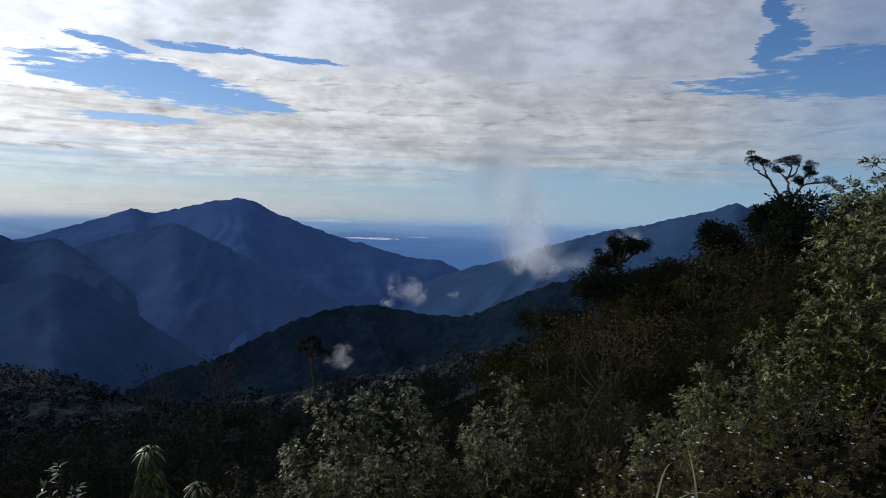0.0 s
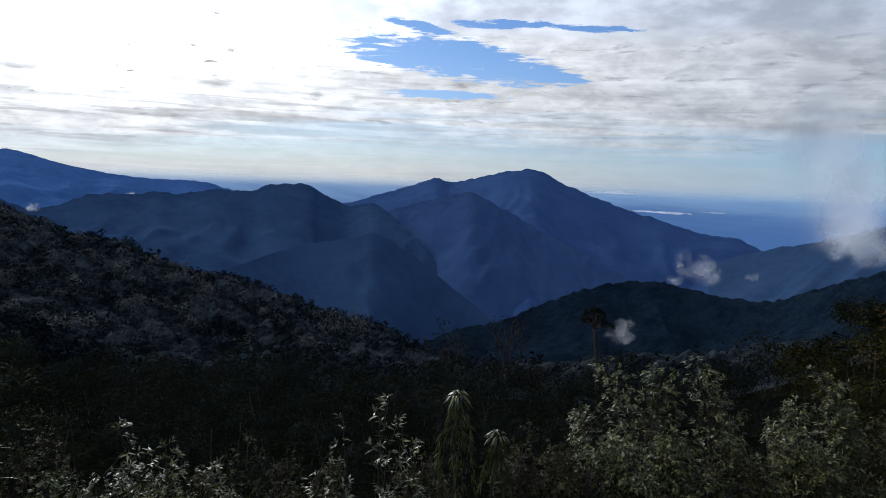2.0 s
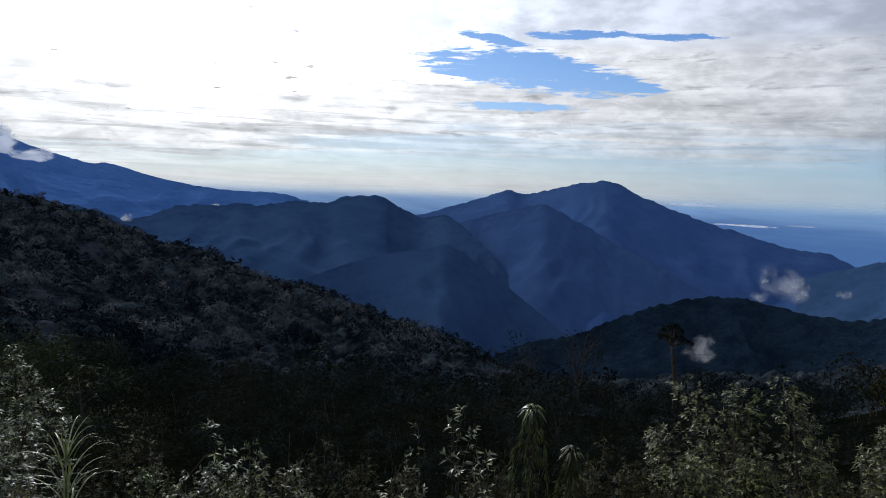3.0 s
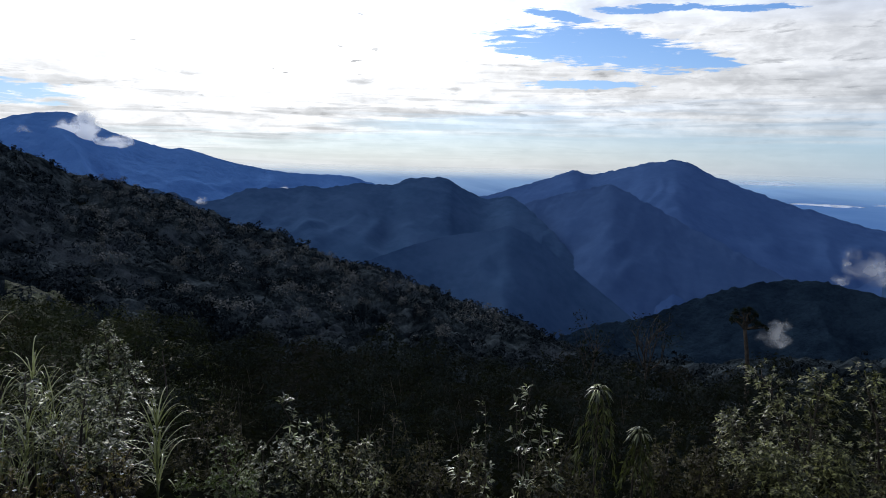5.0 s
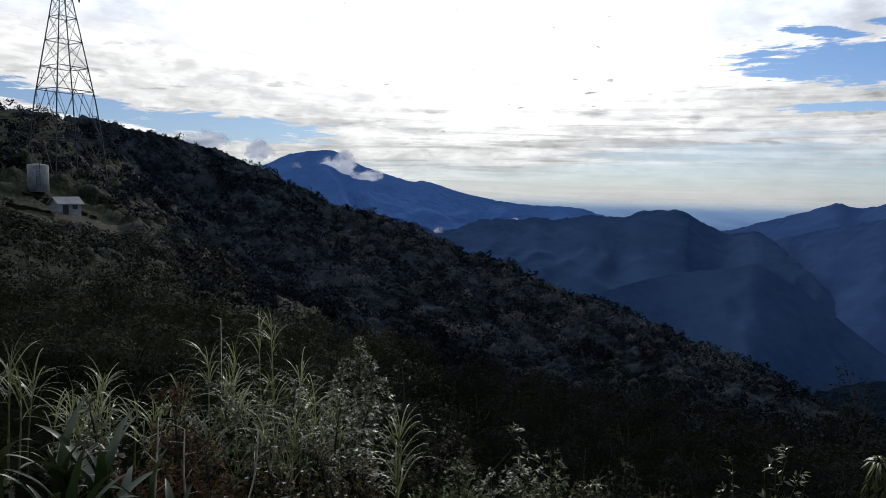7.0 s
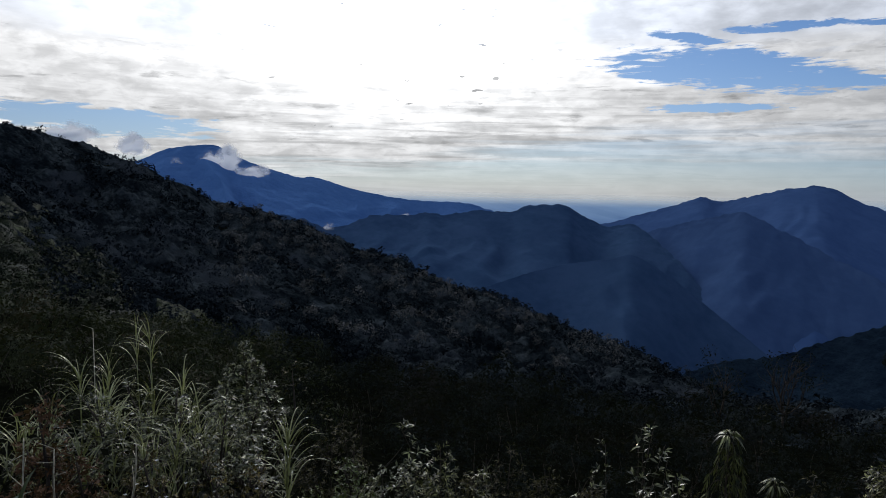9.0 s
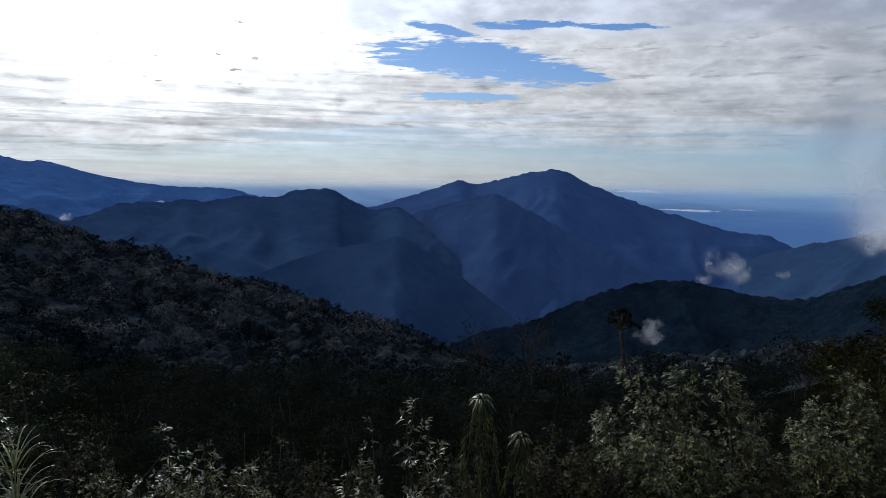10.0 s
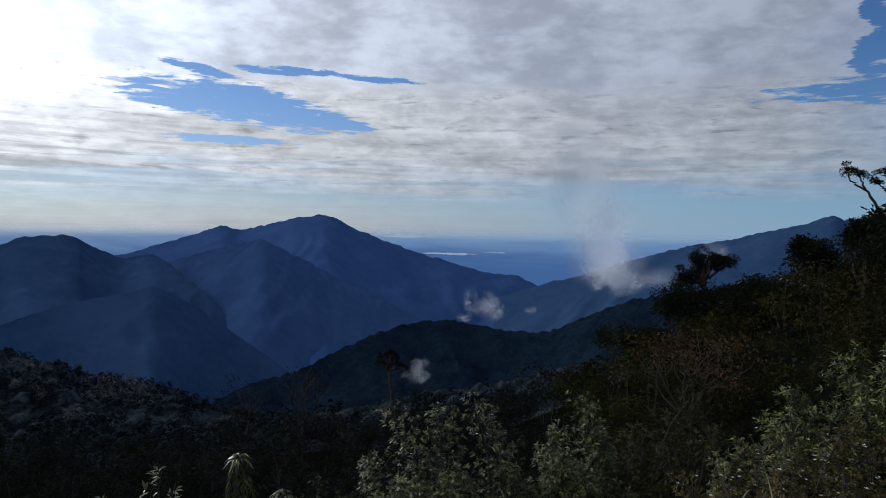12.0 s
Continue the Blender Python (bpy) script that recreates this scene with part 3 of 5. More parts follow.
mist(65.9, -0.3, 4250, 300, 230, 70, "bright white cloud clinging to the mountain's shoulder", 0.8, M_CLOUD)
mist(64.6, 0.5, 4256, 240, 210, 40, "bright white cloud clinging to the mountain's shoulder", 0.7, M_CLOUD)
mist(62.8, 0.2, 4262, 280, 100, 60, "bright white cloud clinging to the mountain's shoulder", mat=M_CLOUD)
mist(68.0, 1.0, 4240, 90, 70, -30, mat=M_WISP)
mist(71.4, 1.7, 4480, 240, 170, 10, "small pale cloud behind the mountain", mat=M_CLOUD)
mist(75.6, 2.5, 4520, 360, 150, 20, "small pale cloud behind the mountain", mat=M_CLOUD)
# white spots at the mountains' foot, drawn as wisps of mist
mist(61.8, -3.1, 3700, 60, 40, 10)
mist(56.2, -4.1, 2700, 60, 40, 6)
mist(49.6, -2.9, 3900, 70, 36, 6)
# white veils put in for the bright streaks on the sea
mist(5.4, -2.78, 4350, 330, 17, 0, "thin white streak lying over the sea", mat=M_CLOUD)
mist(7.2, -2.72, 4358, 300, 12, 0, "thin white streak lying over the sea", mat=M_CLOUD)
mist(10.4, -1.35, 4600, 520, 30, 0, "thin white streak lying over the sea")
mist(2.2, -2.6, 4400, 240, 20, 0, "thin white streak lying over the sea")


# ---- plants ----
def rand_dirs(rng, n, up=0.0):
    d = rng.normal(size=(n, 3))
    d[:, 2] += up
    return norm(d)


def rosettes(rng, tips, axes, per, length, width, spread=0.9, droop=0.25, gap=0.5):
    """Leaves set in whorls along the last stretch of each twig that ends at tips and points along axes."""
    n = len(tips)
    P = np.repeat(tips, per, 0)
    A = np.repeat(norm(axes), per, 0)
    back = rng.uniform(0, gap, (n * per, 1)) * length * 1.6
    side = norm(np.cross(A, rng.normal(size=A.shape)))
    D = norm(A * rng.uniform(0.35, 1.0, (n * per, 1)) + side * spread)
    L = length * rng.uniform(0.65, 1.2, n * per)
    return leaf_arrays(P - A * back, D, A + rng.normal(size=A.shape) * 0.25 + [0, 0, 0.3], L, L * width, droop)


def limb(rng, a, b, r0, r1, bend=0.12, k=6):
    a, b = np.array(a, float), np.array(b, float)
    t = np.linspace(0, 1, k)[:, None]
    off = rng.normal(size=3) * np.linalg.norm(b - a) * bend
    pts = a + (b - a) * t + off * np.sin(t * math.pi) * np.array([1, 1, 0.4])
    return pts, list(np.linspace(r0, r1, k))


def shrub(seed, tall, wide, leaf, leaf_len, label, stems=6, tips=150, per=8, shape=1.0, width=0.3, singles=40, lobes=5, droop=0.25, flowers=0, name="shrub", category="shrub", summits=(), thick=0.022):
    """A leafy bush: stems that fork into twigs, each stem with its own foliage. shape above 1 narrows the top."""
    rng = np.random.default_rng(seed)
    root = new(name)
    tagged(root, label, category)
    heads = []
    for s in range(stems):
        a = 2 * math.pi * (s + rng.uniform(-0.3, 0.3)) / stems
        q = rng.uniform(0.25, 0.8) if s else 0.05
        hz = tall * (1 - 0.75 * q ** shape) * rng.uniform(0.82, 1.0) if s else tall * 0.96
        heads.append((math.cos(a) * q * wide / 2, math.sin(a) * q * wide / 2, hz))
    for i, h in enumerate(summits):
        heads[i] = h
    single_mesh = None
    for s, h in enumerate(heads):
        pts, rad = limb(rng, (h[0] * 0.1, h[1] * 0.1, -0.15), h, thick * tall ** 0.6, min(0.005, thick * 0.4), 0.08)
        pieces = [tube(pts, rad, 6)]
        n = tips // stems
        T, A = [], []
        for k in range(n):
            f = rng.uniform(0.3, 1.0) ** 0.7
            i = f * (len(pts) - 1)
            j = min(int(i), len(pts) - 2)
            p = pts[j] + (pts[j + 1] - pts[j]) * (i - j)
            reach = wide * 0.26 * (1.15 - f * 0.75) * rng.uniform(0.45, 1.15)
            out = rng.normal(size=3)
            out[:2] += norm(np.array([h[0], h[1]]) + 1e-6) * 0.6
            out[2] = abs(out[2]) * 0.6 + 0.35
            out = norm(out)
            tip = p + out * reach
            T.append(tip)
            A.append(out + [0, 0, 0.35])
            if k % (4 if singles else 9) == 0:
                pieces.append(tube([p, (p + tip) / 2 + [0, 0, -0.02], tip], [0.006, 0.004, 0.002], 4))
        stem = child("stem", mesh_of("stem", *join(pieces), M_BARK), root)
        V, F = rosettes(rng, np.array(T), np.array(A), per, leaf_len, width, droop=droop)
        child("foliage", fast_mesh("foliage", V, F, leaf), stem)
        if flowers:
            for k in range(flowers):
                fl = []
                c = np.array(T[rng.integers(len(T))]) + [0, 0, leaf_len * 0.3]
                for w in range(5):
                    e = np.array([math.cos(w * 1.257), math.sin(w * 1.257), 0.5]) * 0.011
                    fl.append(([c, c + e + [-e[1] * 0.5, e[0] * 0.5, 0], c + e * 1.5, c + e + [e[1] * 0.5, -e[0] * 0.5, 0]], [(0, 1, 2, 3)]))
                child("flower", mesh_of("flower", *join(fl), M_FLOWER), root, "tiny white five-petalled flower")
        if singles:
            if single_mesh is None:
                V, F = leaf_arrays(np.zeros((1, 3)), np.array([[1.0, 0, 0]]), np.array([[0, 0, 1.0]]), np.array([leaf_len * 1.15]), np.array([leaf_len * 1.15 * width]), droop)
                single_mesh = fast_mesh("leaf", V, F, leaf)
            for k in range(singles // stems):
                i = int(rng.integers(len(T)))
                m = Matrix.LocRotScale(Vector(T[i]), Euler((rng.uniform(-0.5, 0.5), rng.uniform(-0.9, 0.1), rng.uniform(0, 6.28))), Vector((1, 1, 1)) * rng.uniform(0.8, 1.1))
                child("leaf", single_mesh, root, at=m)
    return root


def place(ob, az, r, up=0.0, turn=0.0, size=1.0):
    p = spot(az, r, up)
    ob.matrix_basis = pose(p.x, p.y, p.z, 0, 0, turn) @ Matrix.Scale(size, 4)
    return ob


def foot_for(az, r, el, tall):
    """How far the base stands above the ground so that a plant of that height ends at el degrees."""
    return EYE + math.tan(radians(el)) * r - tall - spot(az, r).z


def blade_mesh(length, width, lean, curl, mat):
    """One long arching grass blade, folded along its middle."""
    V, F = [], []
    n = 9
    x = z = 0.0
    ang = lean
    for i in range(n + 1):
        t = i / n
        w = width * (1 - t) ** 0.6 * (0.55 + min(1, t * 4) * 0.45) * 0.5
        V += [(x, -w, z + w * 0.35), (x, 0, z), (x, w, z + w * 0.35)]
        x += math.sin(ang) * length / n
        z += math.cos(ang) * length / n
        ang += curl / n * (0.3 + 1.6 * t)
    for i in range(n):
        for k in range(2):
            a = i * 3 + k
            F.append((a, a + 1, a + 4, a + 3))
    return mesh_of("blade", V, F, mat)


BLADES = [blade_mesh(ln, wd, le, cu, M_GRASS) for ln, wd, le, cu in
          [(0.56, 0.020, 0.30, 1.6), (0.62, 0.019, 0.50, 1.8), (0.54, 0.017, 0.75, 1.7), (0.66, 0.021, 0.40, 2.1), (0.48, 0.016, 0.95, 1.4), (0.52, 0.018, 0.12, 1.0)]]
BROAD = [blade_mesh(ln, wd, le, cu, M_LEAF_B) for ln, wd, le, cu in [(0.55, 0.10, 0.35, 0.9), (0.62, 0.11, 0.6, 1.0), (0.48, 0.09, 0.15, 0.7)]]


def grass_tuft(seed, tall, label, stalks=3, blades=20, kinds=BLADES, name="silvergrass", category="grass", grow=1.0, top=0.34, stalk_mat=M_GRASS):
    """Canes that carry arching blades over their upper part."""
    rng = np.random.default_rng(seed)
    root = tagged(new(name), label, category)
    for c in range(stalks):
        h = tall * (1.0 if c == 0 else rng.uniform(0.72, 0.95)) - 0.38 * grow
        foot = rng.normal(size=2) * 0.05
        head = foot + rng.normal(size=2) * (0.03 if c == 0 else 0.26)
        pts, rad = limb(rng, (*foot, -0.5), (*head, h), 0.014, 0.005, 0.02)
        cane = child("stalk", mesh_of("stalk", *tube(pts, rad, 6), stalk_mat), root)
        for k in range(blades if c == 0 else blades * 2 // 3):
            f = 1.0 - min(top / (h + 0.5), 0.9) * rng.uniform(0, 1) ** 1.5
            i = f * (len(pts) - 1)
            j = min(int(i), len(pts) - 2)
            p = pts[j] + (pts[j + 1] - pts[j]) * (i - j)
            s = grow * rng.uniform(0.65, 1.1)
            m = Matrix.LocRotScale(Vector(p), Euler((rng.uniform(-0.15, 0.15), rng.uniform(-0.15, 0.2), rng.uniform(0, 6.28))), Vector((s, s, s)))
            child("blade", kinds[int(rng.integers(len(kinds)))], cane, at=m)
    return root


def drooper(seed, tall, wide, label, arms=16):
    """A slender plant, tent-shaped: long twigs arch over from the top and carry hanging strap leaves."""
    rng = np.random.default_rng(seed)
    root = tagged(new("weeping_shrub"), label, "shrub")
    pts, rad = limb(rng, (0.06, 0, -0.4), (0, 0, tall * 0.93), 0.016, 0.005, 0.04)
    stem = child("stem", mesh_of("stem", *tube(pts, rad, 6), M_BARK), root)
    for b in range(arms):
        f = 0.93 - 0.42 * (b / arms)
        a = b * 2.4 + rng.uniform(-0.3, 0.3)
        reach = wide * (0.20 + 0.42 * (1 - f) / 0.42) * rng.uniform(0.75, 1.15)
        way = np.array([math.cos(a), math.sin(a), 0])
        sink = tall * (0.20 + 0.22 * (1 - f)) * rng.uniform(0.8, 1.2)
        arc = [np.array([0, 0, f * tall]) + way * reach * math.sin(t * 1.5) + [0, 0, tall * 0.075 * math.sin(t * math.pi) - sink * t ** 1.8] for t in np.linspace(0, 1, 8)]
        twig = child("twig", mesh_of("twig", *tube(arc, list(np.linspace(0.005, 0.0015, 8)), 4), M_BARK), stem)
        n = 28
        t = rng.uniform(0.12, 1.0, n) * 7
        i = np.minimum(t.astype(int), 6)
        A = np.array(arc)
        P = A[i] + (A[i + 1] - A[i]) * (t - i)[:, None]
        D = way * 0.30 + rng.normal(size=(n, 3)) * 0.28 + [0, 0, -0.95]
        L = rng.uniform(0.05, 0.10, n)
        V, F = leaf_arrays(P, D, rand_dirs(rng, n, 0.2) + way * 0.6, L, L * 0.2, 0.15)
        child("foliage", fast_mesh("foliage", V, F, M_LEAF_G), twig, "hanging narrow yellow-green leaves")
    n = 60
    D = rand_dirs(rng, n, 0.1)
    P = np.array([0, 0, tall * 0.945]) + D * [0.05, 0.05, 0.025]
    L = rng.uniform(0.06, 0.11, n)
    V, F = leaf_arrays(P, D + [0, 0, 0.15], rand_dirs(rng, n, 1.5), L, L * 0.22, 0.9)
    child("young_foliage", fast_mesh("young_foliage", V, F, M_LEAF_S), stem, "pale leaves at the drooping top")
    return root


# the broad bush and the pointed one beside it, below the standing point
def bush_at(az, r, el, tall, *a, **k):
    return place(shrub(a[0], tall, *a[1:], **k), az, r, foot_for(az, r, el, tall), az)


bush_at(6.6, 8.8, -15.4, 2.3, 1, 2.3, M_LEAF, 0.068, "broad grey-green shrub with glossy pointed leaves and white flowers", stems=11, tips=1950, per=10, shape=1.5, singles=110, flowers=4,
        summits=[(0.48, 0.0, 2.28), (0.05, 0.1, 2.16), (-0.62, 0.1, 2.1), (-0.85, -0.1, 1.5), (0.85, 0.0, 1.45), (0.2, -0.5, 1.5), (-0.4, -0.5, 1.4)])
bush_at(-5.6, 8.8, -14.4, 2.4, 2, 1.9, M_LEAF, 0.066, "pointed grey-green shrub with small glossy leaves", stems=9, tips=1750, per=10, shape=0.8, singles=90, flowers=3,
        summits=[(0.02, 0, 2.36), (0.16, 0.05, 2.05), (-0.2, -0.05, 1.95), (0.34, 0, 1.65), (-0.42, 0.05, 1.6), (0.58, -0.1, 1.2), (-0.66, -0.1, 1.15), (0.15, -0.4, 1.5), (-0.15, -0.4, 1.6)])
bush_at(65.4, 9.0, -12.9, 1.9, 3, 1.05, M_LEAF_S, 0.075, "cone-shaped grey-green shrub amid silvergrass", stems=9, tips=720, per=9, shape=0.75, singles=90,
        summits=[(0, 0, 1.86), (0.1, 0.05, 1.6), (-0.1, -0.05, 1.55), (0.22, 0, 1.3), (-0.22, 0.05, 1.25), (0.38, -0.1, 0.95), (-0.36, -0.1, 0.9), (0.1, -0.3, 1.0), (-0.1, -0.3, 1.1)])
bush_at(29.9, 6.4, -19.4, 1.3, 4, 0.75, M_LEAF_S, 0.086, "sparse shrub with long pale leaves on bare twigs", stems=7, tips=56, per=5, shape=1.0, singles=35, thick=0.006,
        summits=[(-0.02, 0, 1.27), (0.1, 0, 1.14), (0.13, 0.05, 0.98), (-0.12, 0, 1.12), (0.2, 0, 0.85)])
bush_at(34.2, 6.4, -20.8, 1.2, 5, 0.55, M_LEAF_S, 0.075, "sparse shrub with long pale leaves on bare twigs", stems=4, tips=24, per=5, shape=1.0, singles=20, thick=0.006)
bush_at(33.6, 6.3, -25.6, 0.9, 19, 0.5, M_LEAF_S, 0.075, "sparse shrub with long pale leaves on bare twigs", stems=4, tips=28, per=5, shape=1.0, singles=16, thick=0.006)
bush_at(52.3, 8.0, -19.9, 1.6, 6, 1.2, M_LEAF_S, 0.085, "open leafy shrub with upright twigs", stems=7, tips=170, per=6, singles=60, width=0.27, thick=0.01)
bush_at(48.6, 8.0, -21.6, 1.4, 26, 1.3, M_LEAF, 0.08, "open leafy shrub with upright twigs", stems=7, tips=190, per=7, singles=42, width=0.27, thick=0.01)
bush_at(45.0, 7.5, -24.0, 1.2, 27, 1.3, M_LEAF, 0.075, "low leafy shrub on the slope", stems=7, tips=220, per=7, singles=28, width=0.27, thick=0.012)
for k, (az, r, el, tall, wide) in enumerate([(57.2, 9.0, -20.2, 1.5, 1.6), (42.0, 9.0, -22.0, 1.5, 1.9), (38.8, 8.0, -24.0, 1.3, 1.5), (35.4, 7.0, -24.6, 1.2, 1.3), (26.6, 7.2, -24.2, 1.2, 1.5), (17.4, 8.0, -20.9, 1.5, 1.3), (-0.5, 8.6, -20.5, 1.4, 1.4), (13.6, 8.0, -21.5, 1.3, 1.4)]):
    bush_at(az, r, el, tall, 260 + k, wide, M_LEAF_V, 0.055, "low rounded shrub with dull olive leaves", stems=8, tips=380, per=9, shape=1.6, singles=16, thick=0.012)
bush_at(-37.0, 9.0, 4.9, 3.2, 7, 3.4, M_LEAF_Y, 0.084, "tall yellow-green bush with dense narrow leaves", stems=14, tips=2300, per=9, shape=1.6, singles=98, width=0.28, thick=0.012,
        summits=[(0.1, 0, 3.15), (0.62, 0.1, 3.0), (0.86, 0, 2.5), (-0.62, 0, 2.8), (-1.0, -0.1, 2.2), (0.5, -0.6, 2.3), (-0.45, -0.3, 2.95), (-0.2, -0.6, 2.6), (-0.8, -0.3, 2.55)])
bush_at(-30.6, 8.4, -2.2, 2.3, 8, 1.7, M_LEAF_Y, 0.08, "yellow-green shrub growing below a taller bush", stems=9, tips=950, per=9, singles=81, width=0.28, thick=0.011)
bush_at(-21.4, 7.6, -11.6, 1.8, 28, 1.5, M_LEAF_Y, 0.062, "yellow-green shrub growing below a taller bush", stems=8, tips=700, per=9, singles=48, width=0.28, thick=0.010)
bush_at(-14.2, 9.4, -13.2, 1.9, 29, 2.0, M_LEAF_V, 0.06, "rounded olive-brown bush on the slope", stems=9, tips=620, per=9, shape=1.6, singles=18)
bush_at(-10.9, 9.4, -16.4, 1.7, 30, 1.7, M_LEAF_V, 0.06, "rounded olive-brown bush on the slope", stems=9, tips=520, per=9, shape=1.6, singles=18)
bush_at(-25.4, 7.6, -8.2, 1.8, 18, 1.8, M_LEAF_Y, 0.066, "yellow-green shrub growing below a taller bush", stems=8, tips=900, per=9, singles=64, width=0.28, thick=0.010)
for k, (az, r, el, tall, wide) in enumerate([(-17.6, 6.0, -18.2, 1.2, 1.5), (-21.6, 5.8, -15.2, 1.4, 1.6), (-25.6, 5.4, -13.6, 1.5, 1.5), (-30.0, 5.6, -11.8, 1.6, 1.6), (-34.6, 5.8, -10.0, 1.7, 1.6), (-23.0, 4.6, -20.6, 1.0, 1.3), (-30.0, 4.5, -18.6, 1.1, 1.3)]):
    bush_at(az, r, el, tall, 220 + k, wide, M_LEAF_O, 0.042, "low olive-brown shrub dotted with small white flowers", stems=8, tips=620, per=9, shape=1.6, singles=32, flowers=6, thick=0.010)
bush_at(79.6, 5.6, -19.4, 1.2, 11, 1.2, M_LEAF_R, 0.06, "low reddish shrub among grass tufts", stems=7, tips=440, per=7, singles=40)
bush_at(82.0, 5.6, -15.4, 1.4, 12, 1.2, M_LEAF_R, 0.06, "low reddish shrub among grass tufts", stems=7, tips=440, per=7, singles=40)
bush_at(57.8, 7.0, -23.2, 1.2, 13, 1.7, M_LEAF_F, 0.05, "low bright green shrub on the slope", stems=8, tips=620, per=9, singles=40)

for k, (az, r, el) in enumerate([(71.5, 6.8, -15.8), (75.2, 7.0, -15.2), (67.6, 6.8, -17.6), (78.4, 6.8, -15.6), (87.5, 6.4, -15.4), (64.8, 7.4, -17.8)]):
    bush_at(az, r, el, 1.2, 200 + k, 1.3, M_LEAF_S, 0.07, "leafy grey-green shrub among the silvergrass", stems=6, tips=170, per=9, shape=1.2, singles=36)

for k, (az, r, el) in enumerate([(75.0, 5.4, -20.6), (70.4, 5.6, -21.4), (66.4, 5.6, -22.4)]):
    bush_at(az, r, el, 1.1, 240 + k, 1.2, M_LEAF_O, 0.042, "low olive shrub with a few white flowers", stems=7, tips=300, per=8, shape=1.5, singles=28, flowers=3)
# weeping shrubs
place(drooper(31, 1.5, 0.36, "slender weeping shrub with hanging yellow-green leaves", 17), 24.0, 6.2, foot_for(24.0, 6.2, -19.0, 1.45), 40)
place(drooper(32, 1.0, 0.28, "slender weeping shrub with hanging yellow-green leaves"), 20.3, 6.3, foot_for(20.3, 6.3, -21.9, 1.0), 110)

# silvergrass: azimuth, distance, elevation of the top, height
TUFTS = [(72.6, 7.6, -9.7, 1.95), (75.8, 7.4, -12.0, 1.7), (77.6, 7.6, -12.4, 1.7), (71.2, 7.2, -14.0, 1.5), (69.2, 7.2, -15.7, 1.3), (73.0, 6.9, -16.0, 1.3), (76.4, 7.0, -14.4, 1.4),
         (74.4, 6.4, -17.2, 1.2), (77.8, 6.2, -18.0, 1.1), (71.6, 6.3, -17.8, 1.1), (85.5, 7.6, -12.8, 1.5), (86.8, 7.2, -13.8, 1.4), (88.6, 6.8, -14.4, 1.3), (90.0, 7.4, -12.0, 1.5), (92.2, 7.0, -11.0, 1.6),
         (94.1, 6.6, -12.0, 1.5), (83.1, 7.0, -14.8, 1.2), (82.2, 6.6, -16.0, 1.1), (67.6, 6.9, -18.0, 1.0), (80.1, 7.0, -14.6, 1.2)]
for k, (az, r, el, tall) in enumerate(TUFTS):
    tagged(place(grass_tuft(50 + k, tall, "tuft of arching silvergrass with pale shining blades", grow=0.82), az, r, foot_for(az, r, el, tall), k * 47.0), group="silvergrass tufts")
place(grass_tuft(90, 1.3, "large fan of arching silvergrass on a single cane", 1, 44, grow=0.98, top=0.75), 63.0, 6.5, foot_for(63.0, 6.5, -18.3, 1.3), 20)
# broad-leaved plants at the edge of the path
for k, (az, r, el, tall) in enumerate([(91.0, 4.4, -16.3, 1.0), (87.6, 4.2, -17.2, 1.0), (94.0, 4.5, -15.4, 1.1), (85.0, 4.4, -20.0, 0.9), (89.4, 3.9, -19.0, 0.9)]):
    tagged(place(grass_tuft(130 + k, tall, "leafy green plant with broad pointed leaves", 3, 11, BROAD, "broad_leaved_plant", "plant", top=0.8, stalk_mat=M_LEAF_B, grow=0.95), az, r, foot_for(az, r, el, tall), k * 61.0), group="broad-leaved plants")
# long pale blades below the tall bush
for k, (az, r, el, tall) in enumerate([(-18.6, 4.3, -20.3, 0.8), (-21.4, 4.2, -20.0, 0.7), (-23.2, 4.3, -19.4, 0.8), (-25.4, 4.2, -20.2, 0.7), (-31.0, 4.4, -18.6, 0.8), (-28.6, 4.2, -19.8, 0.7), (-20.0, 4.0, -21.5, 0.6)]):
    tagged(place(grass_tuft(150 + k, tall, "loose tuft of long pale grass blades", 2, 9, top=0.7), az, r, foot_for(az, r, el, tall), k * 83.0), group="pale grass tufts")


def dry_stalk(seed, a, b, label):
    """A bare leaning stalk with short side twigs."""
    rng = np.random.default_rng(seed)
    pts, rad = limb(rng, a, b, 0.010, 0.004, 0.04, 9)
    pieces = [tube(pts, rad, 5)]
    for k in range(3, 9):
        d = rng.normal(size=3) * 0.06 + [0, 0, 0.05]
        pieces.append(tube([pts[k], pts[k] + d], [0.003, 0.0015], 4))
    return tagged(new("dry_stalk", mesh_of("dry_stalk", *join(pieces), M_STRAW)), label, "stalk")


def at_angle(az, el, r):
    return heading(az, el) * (r / math.cos(radians(el))) + Vector((0, 0, EYE))


for k, (a0, e0, a1, e1, r) in enumerate([(77.7, -24.5, 75.5, -19.7, 4.84), (83.5, -23.5, 82.9, -18.0, 5.12), (80.5, -24.1, 81.0, -19.1, 5.08), (77.0, -14.5, 76.8, -11.0, 8.01)]):
    low = spot(a0, r + 0.1, -0.1)
    dry_stalk(170 + k, low, at_angle(a1, e1, r), "bare dry stalk leaning among the grass")

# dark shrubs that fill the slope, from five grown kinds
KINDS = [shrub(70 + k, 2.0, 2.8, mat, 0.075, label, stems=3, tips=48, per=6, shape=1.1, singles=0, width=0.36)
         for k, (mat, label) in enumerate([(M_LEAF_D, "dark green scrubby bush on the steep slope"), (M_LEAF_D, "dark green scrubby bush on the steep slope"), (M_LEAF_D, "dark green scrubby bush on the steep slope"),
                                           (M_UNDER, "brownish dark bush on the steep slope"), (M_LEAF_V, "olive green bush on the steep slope")])]
